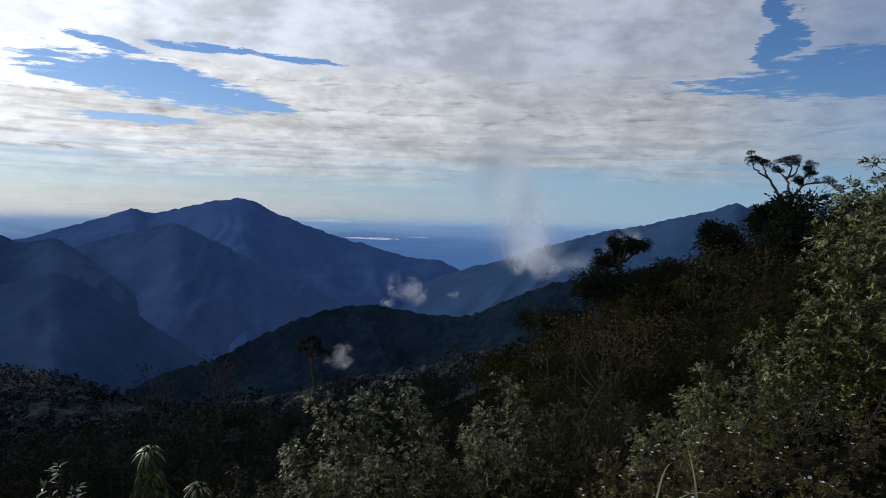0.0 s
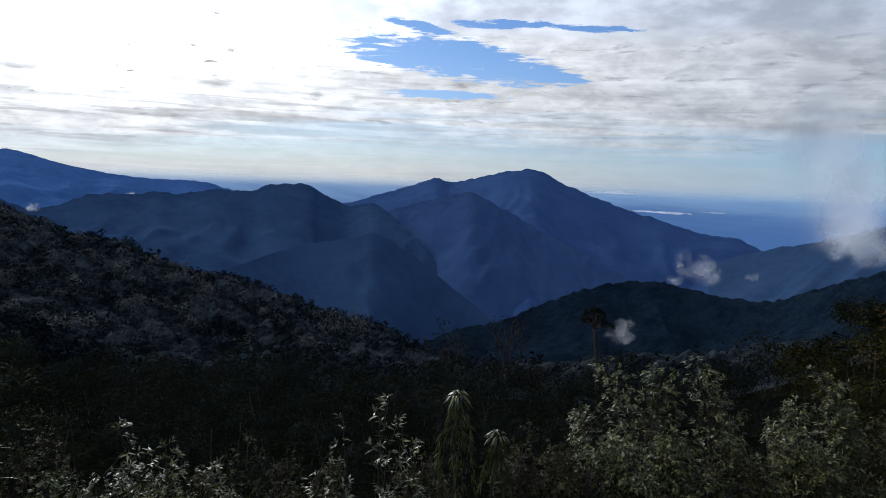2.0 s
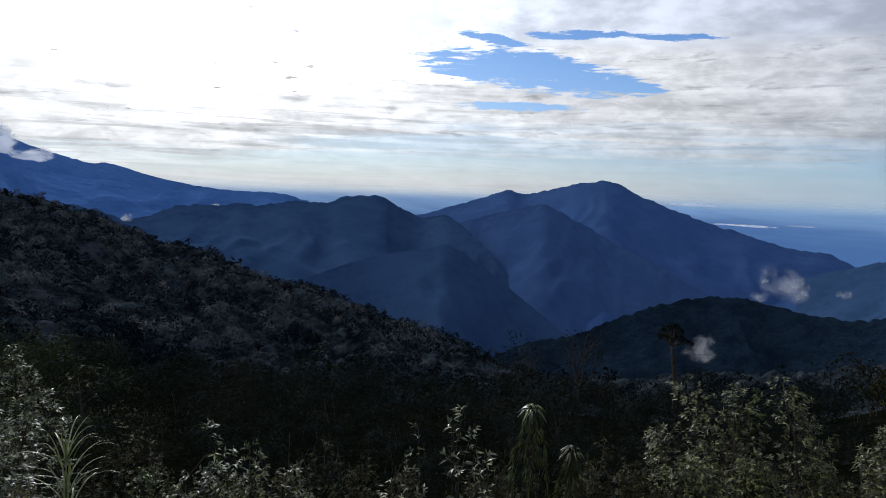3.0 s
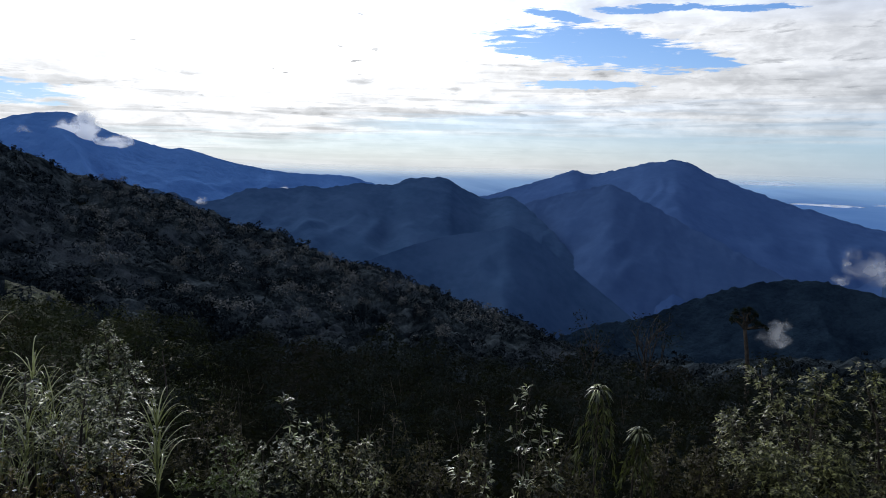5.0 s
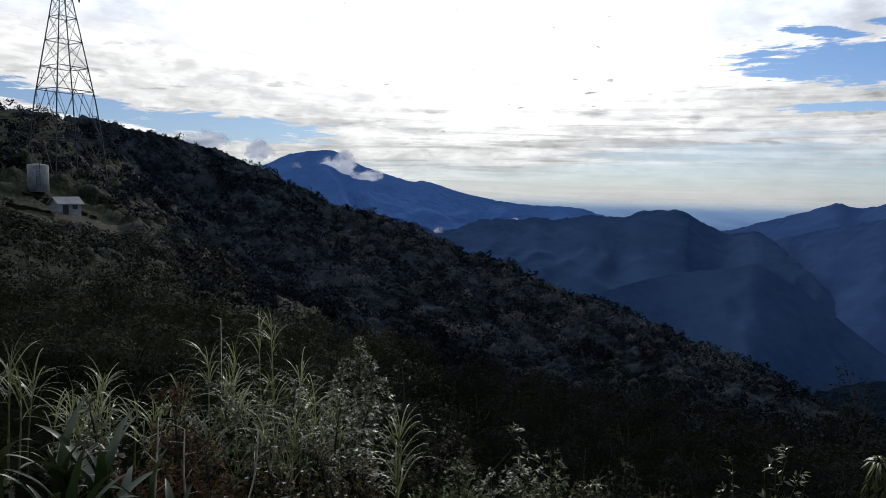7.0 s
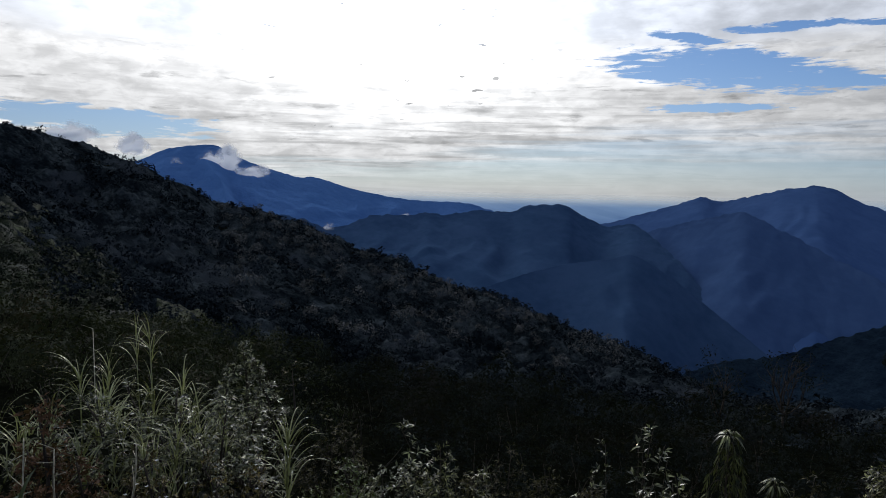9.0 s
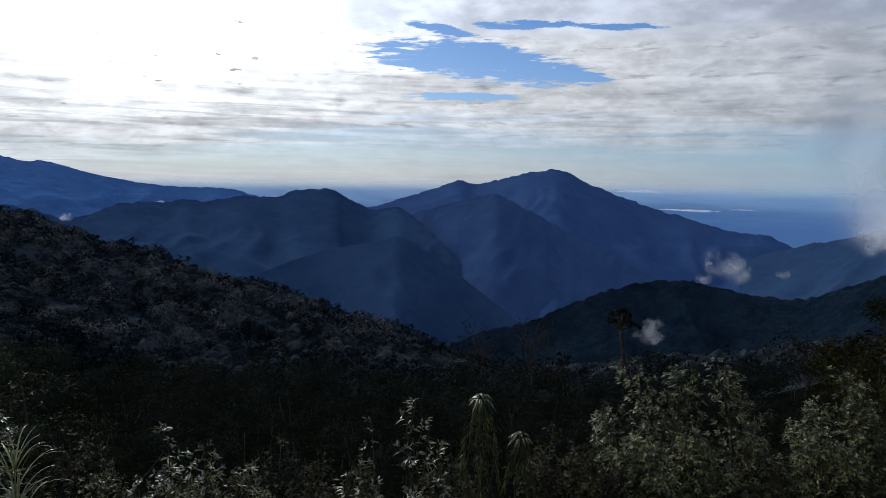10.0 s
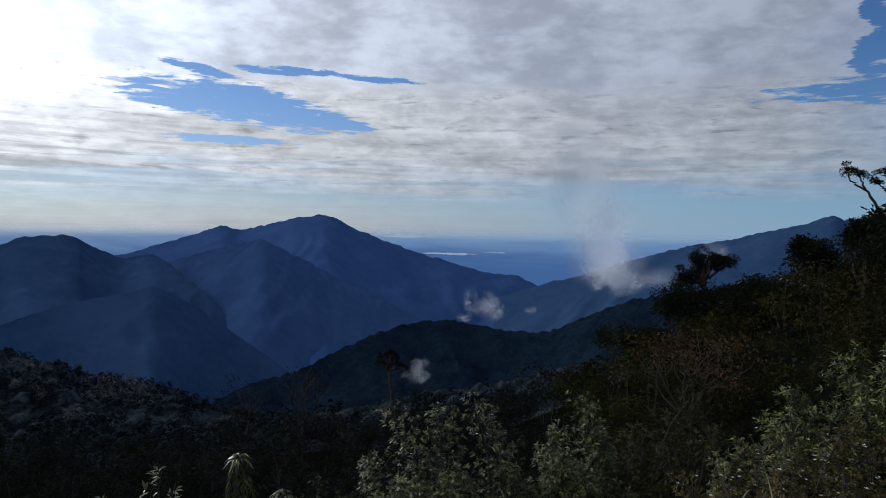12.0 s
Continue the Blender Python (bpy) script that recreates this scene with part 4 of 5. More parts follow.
for k in KINDS:
    k["group"] = "scrub on the slope"
_rng = np.random.default_rng(5)
spots = []
for k in range(2600):
    az, r = _rng.uniform(-42, 98), float(np.exp(_rng.uniform(math.log(8.6), math.log(50))))
    if az < -12 and r < 15 or az > 58 and r < 11 or any(math.hypot((az - a) * r * 0.0175, r - q) < 0.9 + 0.024 * r for a, q in spots):
        continue
    spots.append((az, r))
for k, (az, r) in enumerate(spots[:205]):
    p = spot(az, r, -0.35)
    s = _rng.uniform(0.65, 1.1) * (0.7 + 0.013 * min(r, 40))
    m = pose(p.x, p.y, p.z, 0, 0, _rng.uniform(0, 360)) @ Matrix.Diagonal((s * 1.15, s * 1.15, s, 1))
    kind = KINDS[int(_rng.choice(5, p=[0.36, 0.32, 0.12, 0.16, 0.04] if az > -4 else [0.16, 0.12, 0.1, 0.36, 0.26]))]
    if k < 5:
        KINDS[k].matrix_basis = m
    else:
        copy_thing(kind, m)


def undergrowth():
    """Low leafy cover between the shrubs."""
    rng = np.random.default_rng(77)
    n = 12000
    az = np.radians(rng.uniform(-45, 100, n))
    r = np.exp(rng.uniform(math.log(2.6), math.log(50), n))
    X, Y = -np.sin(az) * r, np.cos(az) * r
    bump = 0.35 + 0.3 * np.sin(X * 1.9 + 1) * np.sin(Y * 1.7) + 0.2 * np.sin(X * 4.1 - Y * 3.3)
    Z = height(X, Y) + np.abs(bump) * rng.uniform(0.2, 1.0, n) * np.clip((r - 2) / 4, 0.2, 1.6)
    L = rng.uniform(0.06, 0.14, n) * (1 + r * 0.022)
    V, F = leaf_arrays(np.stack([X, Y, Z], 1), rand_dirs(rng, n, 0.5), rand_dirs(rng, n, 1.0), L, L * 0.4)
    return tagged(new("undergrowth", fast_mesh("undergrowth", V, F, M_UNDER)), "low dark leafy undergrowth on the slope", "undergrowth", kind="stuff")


undergrowth()


# ---- forest on the hillsides ----
def crowns(X, Y, size, seed):
    """Rounded tree tops of about that size, scattered over the plan: 0 in the gaps, up to 1 on a top."""
    gx, gy = np.floor(X / size), np.floor(Y / size)
    best = np.zeros_like(X)
    lottery = lambda a, b, k: np.modf(np.abs(np.sin(a * 12.9898 + b * 78.233 + seed + k * 37.7)) * 43758.5453)[0]
    for i in (-1, 0, 1):
        for j in (-1, 0, 1):
            a, b = gx + i, gy + j
            dx, dy = X - (a + lottery(a, b, 1)) * size, Y - (b + lottery(a, b, 2)) * size
            tall = 0.35 + 0.65 * lottery(a, b, 3)
            best = np.maximum(best, tall * (1 - (dx * dx + dy * dy) / (size * (0.45 + 0.45 * lottery(a, b, 4))) ** 2))
    return best


GLADES = [(86.0, 4.2, 113, 15), (-21.3, 2.2, 72, 9)]      # azimuth and half width, distance and half depth


def canopy_top(X, Y):
    """How high the closed forest stands over the ground; low in the glades."""
    lumps = 2.6 * crowns(X, Y, 4.4, 1.0) + 1.7 * crowns(X, Y, 2.4, 5.0) + 0.8 * crowns(X, Y, 1.2, 9.0)
    z = -0.3 + lumps * (0.75 + 0.35 * np.sin(X * 0.05 + 2) * np.cos(Y * 0.043))
    a, r = np.degrees(np.arctan2(-X, Y)), np.hypot(X, Y)
    z = z * np.clip((r - 42) / 22, 0.0, 1.0) - np.clip((50 - r) / 6, 0.0, 1.0)
    for a0, wa, r0, wr in GLADES:
        z *= np.clip(((a - a0) / wa) ** 2 + ((r - r0) / wr) ** 2 - 0.6, 0.05, 1.0)
    return z


def canopy(seed, az0, az1, r0, r1, kinds, na, nr):
    """The closed forest canopy as one uneven sheet of crowns.
    kinds: (material, label, from azimuth, to azimuth) with a ragged border between them."""
    rng = np.random.default_rng(seed)
    az, rr = np.linspace(az0, az1, na), np.geomspace(r0, r1, nr)
    A, R = np.meshgrid(az, rr, indexing="ij")
    X, Y = -np.sin(np.radians(A)) * R, np.cos(np.radians(A)) * R
    X = X + rng.normal(size=X.shape) * 0.0008 * R
    Y = Y + rng.normal(size=X.shape) * 0.0008 * R
    V = np.stack([X, Y, height(X, Y) + canopy_top(X, Y)], -1).reshape(-1, 3)
    i, j = np.meshgrid(np.arange(na - 1), np.arange(nr - 1), indexing="ij")
    q = (i * nr + j).ravel()
    a, r = A[:-1, :-1].ravel(), R[:-1, :-1].ravel()
    soft = a - 3.0 * np.sin(r * 0.11 + a * 0.9) - 1.5 * np.sin(r * 0.31 - a * 2.1) - (r - 110) * 0.12
    for mat, label, lo, hi in kinds:
        f = q[(soft >= lo) & (soft < hi) & (r < np.interp(a, ST_AZ, ST_R) * 0.99)]
        T = np.concatenate([np.stack([f, f + 1, f + nr], 1), np.stack([f + 1, f + nr + 1, f + nr], 1)])
        used, T = np.unique(T, return_inverse=True)
        tagged(new("forest", fast_mesh("forest", V[used], T.reshape(-1, 3), mat)), label, "forest", kind="stuff")


def forest(seed, az0, az1, bands, mat, label, name="forest", slim=0.42):
    """Countless crowns as clumps of leaf sprays. bands: from, to, spacing, crown radius, sprays a crown."""
    rng = np.random.default_rng(seed)
    Vs, Fs, base = [], [], 0
    for r0, r1, gap, crown, per in bands:
        n = int(radians(az1 - az0) / 2 * (r1 ** 2 - r0 ** 2) / gap ** 2)
        az = rng.uniform(az0, az1, n)
        r = np.sqrt(rng.uniform(r0 ** 2, r1 ** 2, n))
        keep = r < np.interp(az, ST_AZ, ST_R) * 0.99
        for a0, wa, q0, wq in GLADES:
            keep &= ((az - a0) / wa) ** 2 + ((r - q0) / wq) ** 2 > 1.2
        az, r = np.radians(az[keep]), r[keep]
        X, Y = -np.sin(az) * r, np.cos(az) * r
        Z = height(X, Y) + (canopy_top(X, Y) * 0.55 if r0 > 40 else 0.0)
        k = len(r)
        R = crown * rng.uniform(0.45, 1.3, k) * (1 + 0.6 * rng.random(k) ** 4)
        R *= np.clip((np.interp(np.degrees(az), ST_AZ, ST_R) - r) / 60, 0.5, 1.0) if r1 > 120 else 1.0
        up = R * (rng.uniform(0.4, 0.9, k) + 0.9 * rng.random(k) ** 3)
        C0 = np.stack([X, Y, Z + up], 1)
        i = np.repeat(np.arange(k), per)
        d = rand_dirs(rng, len(i), 0.45)
        lump = 0.8 + 0.3 * np.sin(d[:, 0] * 4 + i * 1.7) * np.cos(d[:, 1] * 5 + i)
        C = C0[i] + d * (R[i] * lump * rng.uniform(0.72, 1.06, len(i)))[:, None] * [1, 1, 0.8]
        size = (R[i] * 1.35 / math.sqrt(per) * rng.uniform(0.5, 1.5, len(i)))[:, None]
        size = np.minimum(size, 0.0042 * r[i][:, None])
        tilt = norm(d + rng.normal(size=d.shape) * 0.2)
        s = norm(np.cross(tilt, rng.normal(size=d.shape)))
        t = np.cross(tilt, s) * slim
        V = np.stack([C + s * size, C - (s * 0.6 - t) * size, C - (s * 0.6 + t) * size], 1).reshape(-1, 3)
        b = np.arange(len(i))[:, None] * 3
        Vs.append(V)
        Fs.append(b + np.array([[0, 1, 2]]) + base)
        base += len(V)
    return tagged(new(name, fast_mesh(name, np.concatenate(Vs), np.concatenate(Fs), mat)), label, name.replace("_", " "), kind="stuff")


canopy(21, 14, 114, 44, 800, [(M_CANOPY, "dense dark green forest covering the hillside", -90, 75), (M_CANOPY_G, "dense leafy green forest on the nearer hillside", 75, 180)], 560, 320)
canopy(22, -48, 14, 44, 280, [(M_CANOPY, "dense dark green forest on the slope below", -90, 90)], 260, 150)
forest(31, 14, 78, [(46, 120, 2.3, 1.0, 58), (120, 260, 3.6, 1.5, 30), (260, 460, 5.4, 2.0, 16), (460, 790, 8.5, 2.8, 12)], M_CANOPY, "dark leafy tree tops standing out of the forest", "tree_tops", slim=0.5)
forest(34, 78, 112, [(120, 300, 3.4, 1.5, 40)], M_CANOPY, "dark leafy tree tops standing out of the forest", "tree_tops", slim=0.5)
forest(32, 73, 112, [(46, 130, 2.0, 0.95, 84)], M_CANOPY_G, "green leafy tree tops standing out of the forest", "tree_tops", slim=0.5)
forest(33, -48, 14, [(46, 120, 2.4, 1.0, 52), (120, 270, 3.8, 1.6, 28)], M_CANOPY, "dark leafy tree tops standing out of the forest", "tree_tops", slim=0.5)
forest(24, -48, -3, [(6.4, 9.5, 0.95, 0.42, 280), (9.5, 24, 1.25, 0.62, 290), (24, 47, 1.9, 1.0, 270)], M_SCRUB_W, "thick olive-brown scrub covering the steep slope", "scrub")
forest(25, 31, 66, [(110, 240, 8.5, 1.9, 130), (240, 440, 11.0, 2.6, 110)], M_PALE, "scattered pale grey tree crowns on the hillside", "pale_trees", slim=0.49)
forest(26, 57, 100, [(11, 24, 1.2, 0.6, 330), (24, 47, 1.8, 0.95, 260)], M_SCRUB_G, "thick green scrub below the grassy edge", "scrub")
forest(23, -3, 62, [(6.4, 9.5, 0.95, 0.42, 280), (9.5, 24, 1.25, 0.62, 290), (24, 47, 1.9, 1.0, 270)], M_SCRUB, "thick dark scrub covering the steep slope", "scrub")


# ---- trees that stand out ----
def tree(seed, tall, spread, label, leaf=M_LEAF_D, forks=5, clumps=26, per=60, trunk=0.14, bare=0.45, flat=0.45, clump=0.55, leaf_len=0.16, lean=0.0, scatter=0.12):
    """A tapered trunk, limbs that fork, and a crown of leaf clumps with gaps between them."""
    rng = np.random.default_rng(seed)
    root = tagged(new("tree"), label, "tree")
    top = np.array([lean * tall, 0, tall * bare])
    pts, rad = limb(rng, (0, 0, -0.5), top, trunk, trunk * 0.6, 0.04, 8)
    child("trunk", mesh_of("trunk", *tube(pts, rad, 8), M_BARK), root)
    ends = []
    for k in range(forks):
        a = 2 * math.pi * (k + rng.uniform(-0.25, 0.25)) / forks
        q = rng.uniform(0.35, 0.95) * spread / 2
        e = top + [math.cos(a) * q, math.sin(a) * q, tall * (1 - bare) * rng.uniform(0.45, 0.85)]
        pts, rad = limb(rng, top - [0, 0, 0.1 * tall * rng.uniform(0, 1)], e, trunk * 0.45, trunk * 0.15, 0.12)
        pieces = [tube(pts, rad, 6)]
        for j in range(4):
            e2 = e + rng.normal(size=3) * [spread * 0.17, spread * 0.17, tall * 0.06] + [0, 0, tall * 0.08]
            p2, r2 = limb(rng, pts[3 + j % 2], e2, trunk * 0.18, trunk * 0.05, 0.12, 5)
            pieces.append(tube(p2, r2, 5))
            ends.append(e2)
        child("branch", mesh_of("branch", *join(pieces), M_BARK), root)
    ends = np.array(ends)
    C = ends[rng.integers(len(ends), size=clumps)] + rng.normal(size=(clumps, 3)) * [spread * scatter, spread * scatter, spread * scatter * 0.7]
    i = np.repeat(np.arange(clumps), per)
    d = rand_dirs(rng, len(i), 0.3)
    P = C[i] + d * clump * rng.uniform(0.3, 1.0, (len(i), 1)) * [1, 1, flat]
    L = leaf_len * rng.uniform(0.7, 1.3, len(i))
    V, F = leaf_arrays(P, d + rng.normal(size=d.shape) * 0.5, rand_dirs(rng, len(i), 1.0), L, L * 0.4, 0.2)
    child("crown", fast_mesh("crown", V, F, leaf), root)
    return root


def tree_at(az, r, el_top, crown, seed, spread, label, **k):
    """A tree whose top reaches el_top degrees over the eye's level; crown: height of its branched part."""
    tall = EYE + math.tan(radians(el_top)) * r - spot(az, r).z
    return place(tree(seed, tall, spread, label, bare=max(0.15, 1 - crown / tall), **k), az, r, 0.0)


def padded_tree(seed, foot, boughs, label, az, r, el, trunk=0.1, pad=0.34, per=90, leaf_len=0.075, thin=0.42, depth=0.5, kink=0.10, tufts=4):
    """A gnarled tree that shows its limbs: boughs end at (sideways, up) metres from the fork and carry flat pads of leaves.
    foot: metres of bare trunk below the fork; el: where the fork stands over the eye's level."""
    rng = np.random.default_rng(seed)
    root = tagged(new("tree"), label, "tree")
    pts, rad = limb(rng, (0.25 * foot * 0.3, 0, -foot), (0, 0, 0), trunk * 1.25, trunk * 0.8, 0.03, 9)
    child("trunk", mesh_of("trunk", *tube(pts, rad, 8), M_BARK), root)
    ends_of, bearing = [np.array([0, 0, -0.03])], {q[2] for q in boughs if len(q) > 2}
    for n, (x, z, *on) in enumerate(boughs):
        base = ends_of[on[0]] if on else ends_of[0]
        end = np.array([x, rng.uniform(-depth, depth), z])
        thick = 0.45 if on else 0.75
        pts, rad = limb(rng, base, end, trunk * thick, trunk * (0.42 if n + 1 in bearing else 0.16), kink, 9)
        ends_of.append(end)
        pts[1:-1] += rng.normal(size=(7, 3)) * 0.035
        pieces = [tube(pts, rad, 6)]
        if n + 1 in bearing:
            child("branch", mesh_of("branch", *join(pieces), M_BARK), root)
            continue
        ends = [end]
        for k in range(tufts):
            e = end + rng.normal(size=3) * [pad * 0.5, pad * 0.5, pad * 0.25] + [0, 0, pad * 0.1]
            q = pts[5 + k % 3]
            mid = (q + e) / 2 + rng.normal(size=3) * 0.04
            pieces.append(tube([q, mid, e], [trunk * 0.2, trunk * 0.14, trunk * 0.06], 5))
            ends.append(e)
        bough = child("branch", mesh_of("branch", *join(pieces), M_BARK), root)
        ends = np.array(ends)
        i = np.repeat(np.arange(len(ends)), per)
        d = rand_dirs(rng, len(i), 0.35)
        P = ends[i] + d * pad * rng.uniform(0.6, 1.25, len(ends))[i][:, None] * rng.uniform(0.15, 0.62, (len(i), 1)) * [1, 1, thin]
        L = leaf_len * rng.uniform(0.7, 1.3, len(i))
        V, F = leaf_arrays(P, d + rng.normal(size=d.shape) * 0.5, rand_dirs(rng, len(i), 1.0), L, L * 0.4, 0.2)
        child("leaf_pad", fast_mesh("leaf_pad", V, F, M_LEAF_D), bough)
    p = spot(az, r)
    root.matrix_basis = pose(p.x, p.y, EYE + math.tan(radians(el)) * r, 0, 0, az)
    return root


def fork_height(az, r, el):
    return EYE + math.tan(radians(el)) * r - spot(az, r).z + 0.3


padded_tree(101, fork_height(-27.4, 32, 0.8), [(-0.80, 1.25), (-0.12, 1.25), (0.50, 0.95), (-1.42, 2.15, 1), (-1.05, 1.95, 1), (-0.45, 1.6, 2), (-0.2, 2.05, 2), (0.25, 2.0, 2), (0.72, 1.75, 3), (0.92, 1.5, 3), (0.35, 1.1, 3), (1.5, 1.1, 3), (1.35, 0.45), (-0.3, 0.2)],
            "tall gnarled tree with bare limbs and flat leafy pads", -27.4, 32, 0.8, trunk=0.10, pad=0.40, per=130, kink=0.16)
padded_tree(102, fork_height(-15.0, 34, -4.2), [(-0.35, 1.0), (0.0, 1.15), (0.35, 1.05), (0.7, 0.95), (1.05, 0.85), (0.5, 0.75), (0.0, 0.75), (-0.8, 0.2), (-0.95, -0.1), (-0.6, 0.0), (-0.25, 0.5)],
            "dark flat-topped tree with a second lower tier", -15.0, 34, -4.2, trunk=0.13, pad=0.5, per=190, leaf_len=0.1, thin=0.7)
padded_tree(106, fork_height(11.15, 38, -12.6), [(-0.62, 0.42), (-0.45, 0.75), (-0.1, 0.95), (0.2, 1.02), (0.5, 0.72), (0.6, 0.35), (0.1, 0.5), (-0.3, 0.3), (0.9, 0.18)],
            "lone tree with a bare trunk and small knobby crown", 11.15, 38, -12.6, trunk=0.12, pad=0.24, per=110, leaf_len=0.085, thin=1.0, depth=0.25, tufts=2)
tree_at(-22.7, 30, -0.6, 2.2, 103, 1.3, "dark narrow tree on the slope", forks=5, clumps=60, per=80, flat=0.9, clump=0.33)
tree_at(-26.2, 27, 0.5, 2.0, 104, 0.9, "small dark tree beside a taller one", forks=5, clumps=60, per=80, flat=0.9, clump=0.3)
tree_at(-29.6, 24, 0.9, 2.6, 105, 2.4, "dense dark tree on the slope", forks=7, clumps=110, per=80, flat=0.8, clump=0.42)
tree_at(-10.0, 38, -8.0, 2.6, 109, 2.8, "dark rounded tree on the slope", forks=7, clumps=90, per=80, flat=0.8, clump=0.55)
tree_at(-14.0, 33, -5.4, 2.4, 113, 2.2, "dark rounded tree on the slope", forks=7, clumps=80, per=80, flat=0.8, clump=0.5)
tree_at(-17.2, 33, -5.0, 2.4, 114, 2.4, "dark rounded tree on the slope", forks=7, clumps=80, per=80, flat=0.8, clump=0.5)
tree_at(-19.6, 36, -4.6, 2.6, 110, 2.8, "dark rounded tree on the slope", forks=7, clumps=90, per=80, flat=0.8, clump=0.55)
tree_at(18.5, 40, -12.4, 3.2, 107, 2.8, "twiggy half-bare tree on the slope", forks=9, clumps=30, per=14, flat=0.7, clump=0.5, trunk=0.1)
tree_at(-14.6, 15, -8.4, 1.9, 108, 1.9, "reddish twiggy bush nearly bare of leaves", leaf=M_LEAF_R, forks=8, clumps=40, per=28, flat=0.8, clump=0.32, leaf_len=0.08, trunk=0.06)
tree_at(23.2, 36, -13.6, 2.8, 112, 2.4, "twiggy half-bare tree on the slope", forks=8, clumps=26, per=14, flat=0.7, clump=0.4, trunk=0.08)
# small trees that stand up along the skyline of the near hillside
CREST = tree(115, 5.0, 1.3, "small slender tree standing on the hill's skyline", forks=4, clumps=9, per=26, flat=0.7, clump=0.42, leaf_len=0.34, trunk=0.13, bare=0.62, scatter=0.2)
CREST["group"] = "trees on the skyline"
_rng = np.random.default_rng(9)
for k in range(20):
    az = 69 + 14 * (k / 19) ** 0.8 + _rng.uniform(-0.5, 0.5)
    p = spot(az, float(np.interp(az, ST_AZ, ST_R)) - 3, -0.8)
    s = _rng.uniform(0.45, 0.95)
    m = pose(p.x, p.y, p.z, 0, 0, _rng.uniform(0, 360)) @ Matrix.Diagonal((s * _rng.uniform(0.6, 1.0), s * 0.8, s, 1))
    if k == 0:
        CREST.matrix_basis = m
    else:
        copy_thing(CREST, m)


# ---- pylon and sheds on the far slope ----
def beam(a, b, w):
    return tube([a, b], [w, w], 4)


def pylon(az, r, label, tall=50.0, turn=30.0):
    root = tagged(new("pylon"), label, "pylon")
    steps = [(-1.0, 4.7), (8.0, 4.1), (15.0, 3.4), (33.0, 1.0), (tall, 0.85)]
    half = lambda h: float(np.interp(h, [a for a, b in steps], [b for a, b in steps]))
    corner = lambda k, h: Vector(((1, 1, -1, -1)[k] * half(h), (1, -1, -1, 1)[k] * half(h), h))
    for k in range(4):
        child("leg", mesh_of("leg", *tube([corner(k, h) for h, w in steps], [0.13, 0.12, 0.11, 0.09, 0.07], 4), M_STEEL, False), root)
    levels = [0, 8, 16.5, 20.5, 25, 29, 32, 34, 37, 40, 43, 46, tall]
    for a, b in zip(levels, levels[1:]):
        for k in range(4):
            q = (k + 1) % 4
            mid = (corner(k, b) + corner(q, b)) / 2
            pieces = [beam(corner(k, b), corner(q, b), 0.07 if b < 30 else 0.04)]
            if b <= 20.5:
                pieces += [beam(corner(k, a), mid, 0.055), beam(corner(q, a), mid, 0.055)]
                for c in (k, q):
                    f = (corner(c, a) + mid) / 2
                    pieces += [beam(f, (corner(c, a) + corner(c, b)) / 2, 0.032), beam(f, corner(c, b), 0.032)]
            else:
                pieces += [beam(corner(k, a), corner(q, b), 0.04), beam(corner(q, a), corner(k, b), 0.04)]
            child("brace", mesh_of("brace", *join(pieces), M_STEEL, False), root)
    for h, reach in ((34.0, 3.0), (40.0, 4.6), (46.5, 3.4)):
        for s in (-1, 1):
            tip = Vector((s * reach, 0, h + 0.4))
            pieces = [beam((s * half(h), w * half(h), h + g), tip, 0.07) for w in (-1, 1) for g in (0, 1.4)]
            arm = child("crossarm", mesh_of("crossarm", *join(pieces), M_STEEL, False), root)
            child("insulator", mesh_of("insulator", *tube([tip - Vector((0, 0, d)) for d in (0, 0.2, 2.0, 2.2)], [0.05, 0.16, 0.16, 0.05], 8), M_STEEL), arm, "hanging string of dark insulator discs")
    return place(root, az, r, 0.0, az + turn)


pylon(85.4, 136, "tall grey steel lattice pylon on the hillside")


def box(w, d, h, x=0.0, y=0.0, z=0.0, bevel=0.04):
    """Corners and faces of a block standing on z, its upright and top edges chamfered."""
    b = bevel
    V, F = [], []
    ring = lambda e, hh: [(sx * (w / 2 - (b if q == 0 else 0) - e) + x, sy * (d / 2 - (b if q == 1 else 0) - e) + y, hh + z)
                          for sx, sy, order in ((1, 1, (1, 0)), (-1, 1, (0, 1)), (-1, -1, (1, 0)), (1, -1, (0, 1))) for q in order]
    for e, hh in ((0, 0), (0, h - b), (b, h)):
        V += ring(e, hh)
    for l in range(2):
        for k in range(8):
            q = (k + 1) % 8
            F.append((l * 8 + k, l * 8 + q, l * 8 + 8 + q, l * 8 + 8 + k))
    F += [tuple(range(8))[::-1], tuple(range(16, 24))]
    return V, F


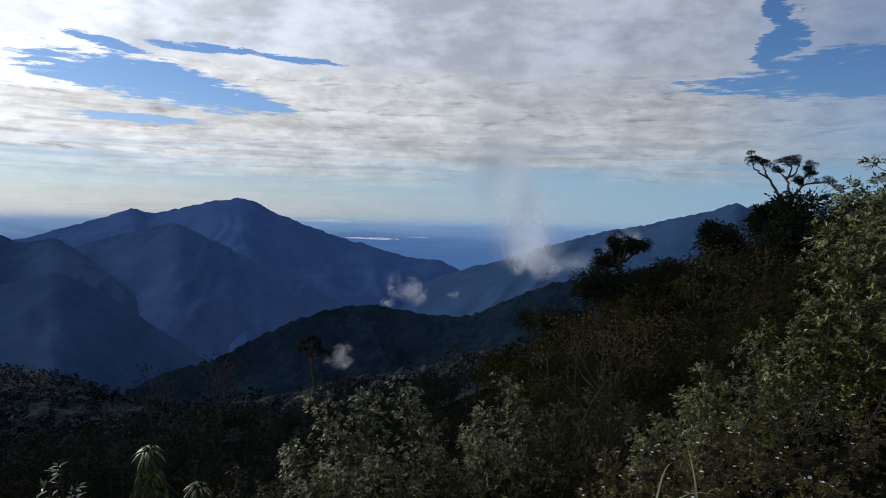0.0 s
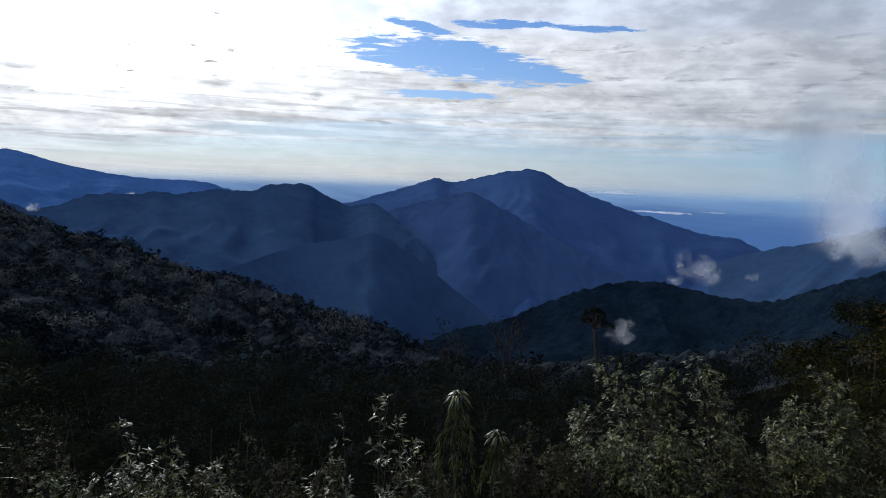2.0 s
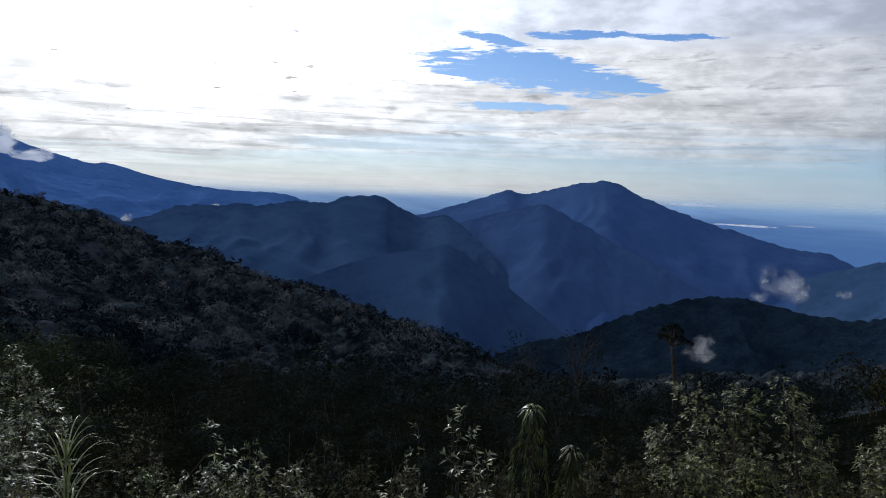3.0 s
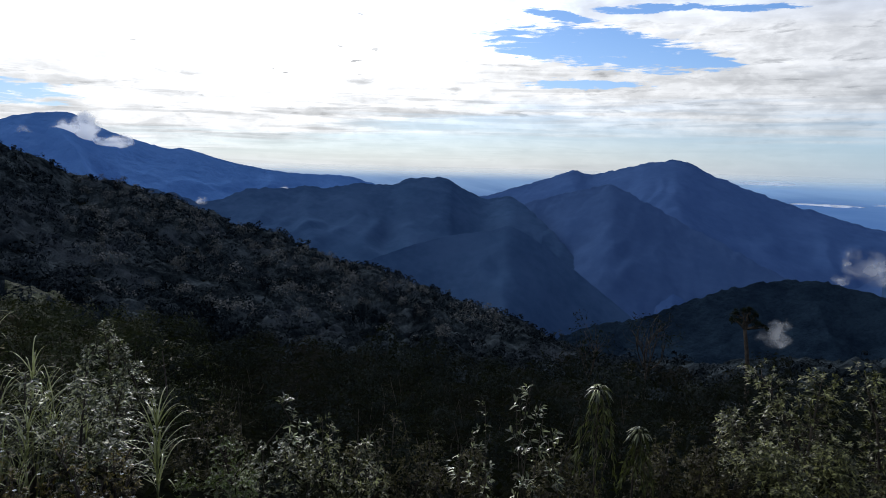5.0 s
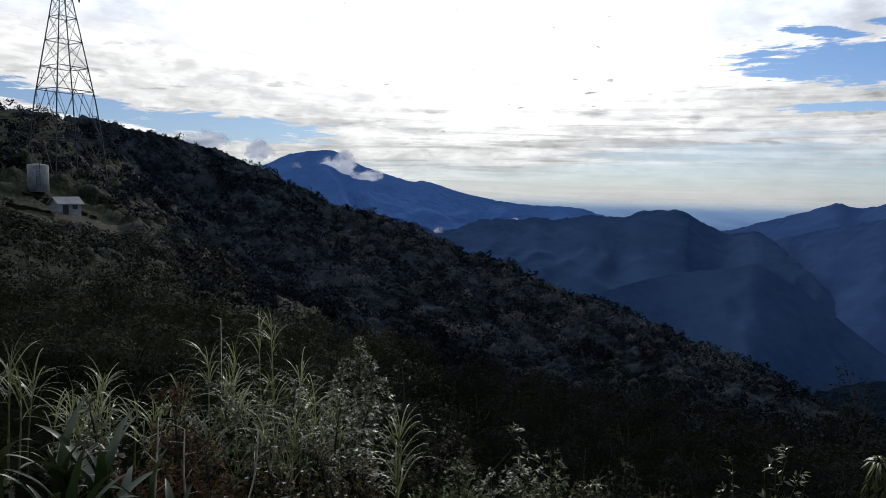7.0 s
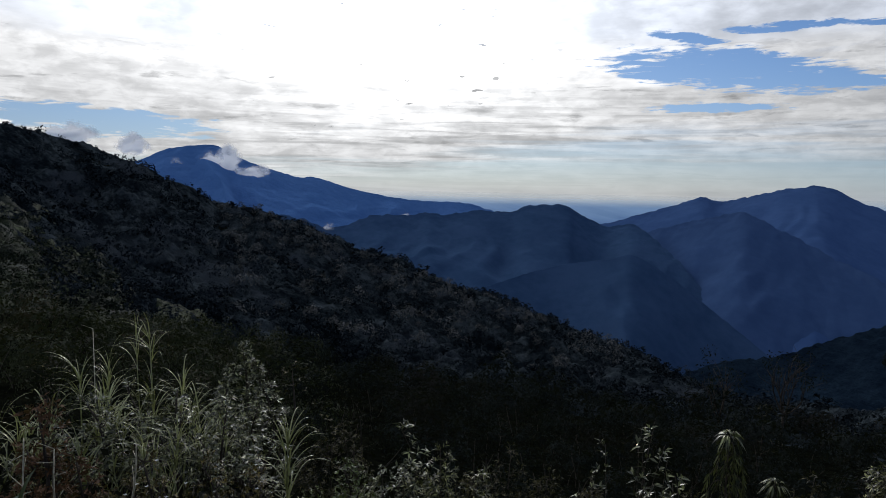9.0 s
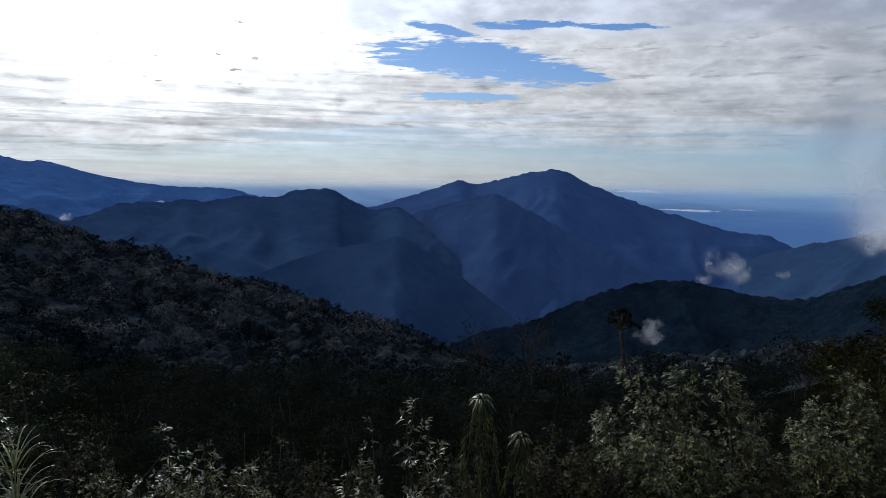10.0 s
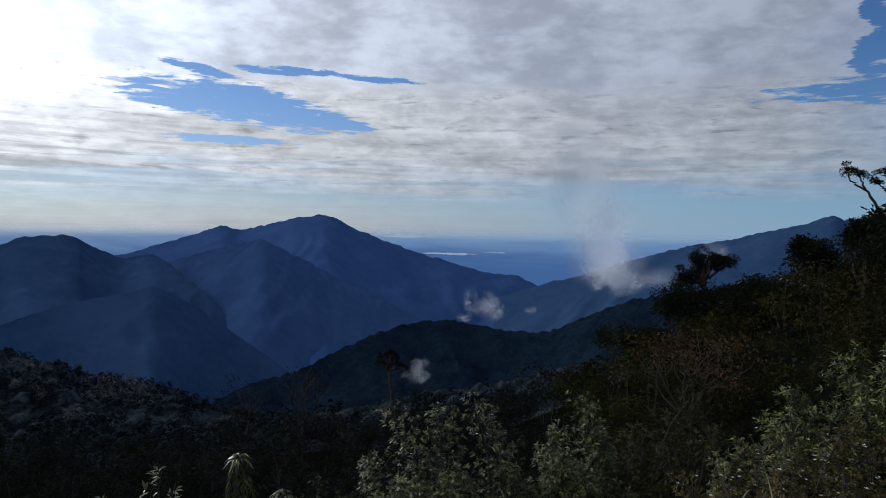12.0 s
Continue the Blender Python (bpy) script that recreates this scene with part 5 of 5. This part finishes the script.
def hut(az, r, w, d, h, turn, label, gable=0.9):
    root = tagged(new("hut"), label, "hut")
    child("wall", mesh_of("wall", *box(w, d, h + 0.6, z=-0.6), M_WALL, False), root)
    e = 0.35
    for s in (-1, 1):
        V = [(-w / 2 - e, s * (d / 2 + e), h - 0.12), (w / 2 + e, s * (d / 2 + e), h - 0.12), (w / 2 + e, 0, h + gable), (-w / 2 - e, 0, h + gable)]
        V += [(a, b, c - 0.12) for a, b, c in V]
        F = [(0, 1, 2, 3), (7, 6, 5, 4), (0, 4, 5, 1), (1, 5, 6, 2), (2, 6, 7, 3), (3, 7, 4, 0)]
        child("roof", mesh_of("roof", V, F, M_ROOF, False), root, "grey sheet-metal roof slope")
    for sx in (-1, 1):
        child("gable", mesh_of("gable", [(sx * w / 2, -d / 2, h), (sx * w / 2, d / 2, h), (sx * w / 2, 0, h + gable * 0.9), (sx * (w / 2 - 0.15), -d / 2, h), (sx * (w / 2 - 0.15), d / 2, h), (sx * (w / 2 - 0.15), 0, h + gable * 0.9)],
                               [(0, 1, 2), (5, 4, 3), (0, 2, 5, 3), (1, 4, 5, 2), (0, 3, 4, 1)], M_WALL, False), root)
    child("door", mesh_of("door", *box(0.8, 0.06, 1.6, x=-w * 0.2, y=-d / 2 - 0.03), M_STEEL, False), root, "grey metal door")
    child("window", mesh_of("window", *box(0.7, 0.06, 0.6, x=w * 0.22, y=-d / 2 - 0.03, z=0.8), M_STEEL, False), root, "small dark window")
    return place(root, az, r, 0.35, az + turn)


def water_tank(az, r, label):
    root = tagged(new("water_tank"), label, "tank")
    V, F = tube([(0, 0, -0.8), (0, 0, 3.4), (0, 0, 3.5), (0, 0, 3.7)], [1.5, 1.5, 1.42, 0.3], 20)
    child("shell", mesh_of("shell", V, F, M_WALL), root)
    child("ladder", mesh_of("ladder", *join([beam((x, -1.56, 0), (x, -1.56, 3.9), 0.03) for x in (-0.25, 0.25)] + [beam((-0.25, -1.56, k * 0.4), (0.25, -1.56, k * 0.4), 0.02) for k in range(1, 10)]), M_STEEL, False), root)
    child("vent_pipe", mesh_of("vent_pipe", *tube([(-0.9, 0, 3.3), (-0.9, 0, 4.2)], [0.12, 0.12], 8), M_STEEL), root)
    return place(root, az, r, 1.0, az)


water_tank(87.3, 124, "weathered white cylindrical water tank below the pylon")
hut(85.6, 114, 3.2, 2.6, 1.7, 25, "small white hut with a grey gabled roof")
hut(-21.3, 72, 1.9, 1.8, 1.9, 10, "small pale hut among trees on the ridge", 0.5)


def clearing():
    """A terrace of bare earth in front of the huts."""
    V, F = [], []
    n, k = 26, 7
    for i in range(n):
        for j in range(k):
            az, r = 82.0 + 4.6 * i / (n - 1), 102 + 12 * j / (k - 1) + math.sin(i * 0.9) * 1.2
            rim = i in (0, n - 1) or j in (0, k - 1)
            p = spot(az, r, -0.8 if rim else 0.55 + 0.10 * math.sin(i * 1.3 + j) + 0.08 * math.sin(i * 3.1))
            V.append(p)
    for i in range(n - 1):
        for j in range(k - 1):
            F.append((i * k + j, i * k + j + 1, (i + 1) * k + j + 1, (i + 1) * k + j)[::-1])
    return tagged(new("bare_earth", mesh_of("bare_earth", V, F, M_CLAY)), "strip of pale bare earth beside the huts", "bare earth", kind="structure")


clearing()
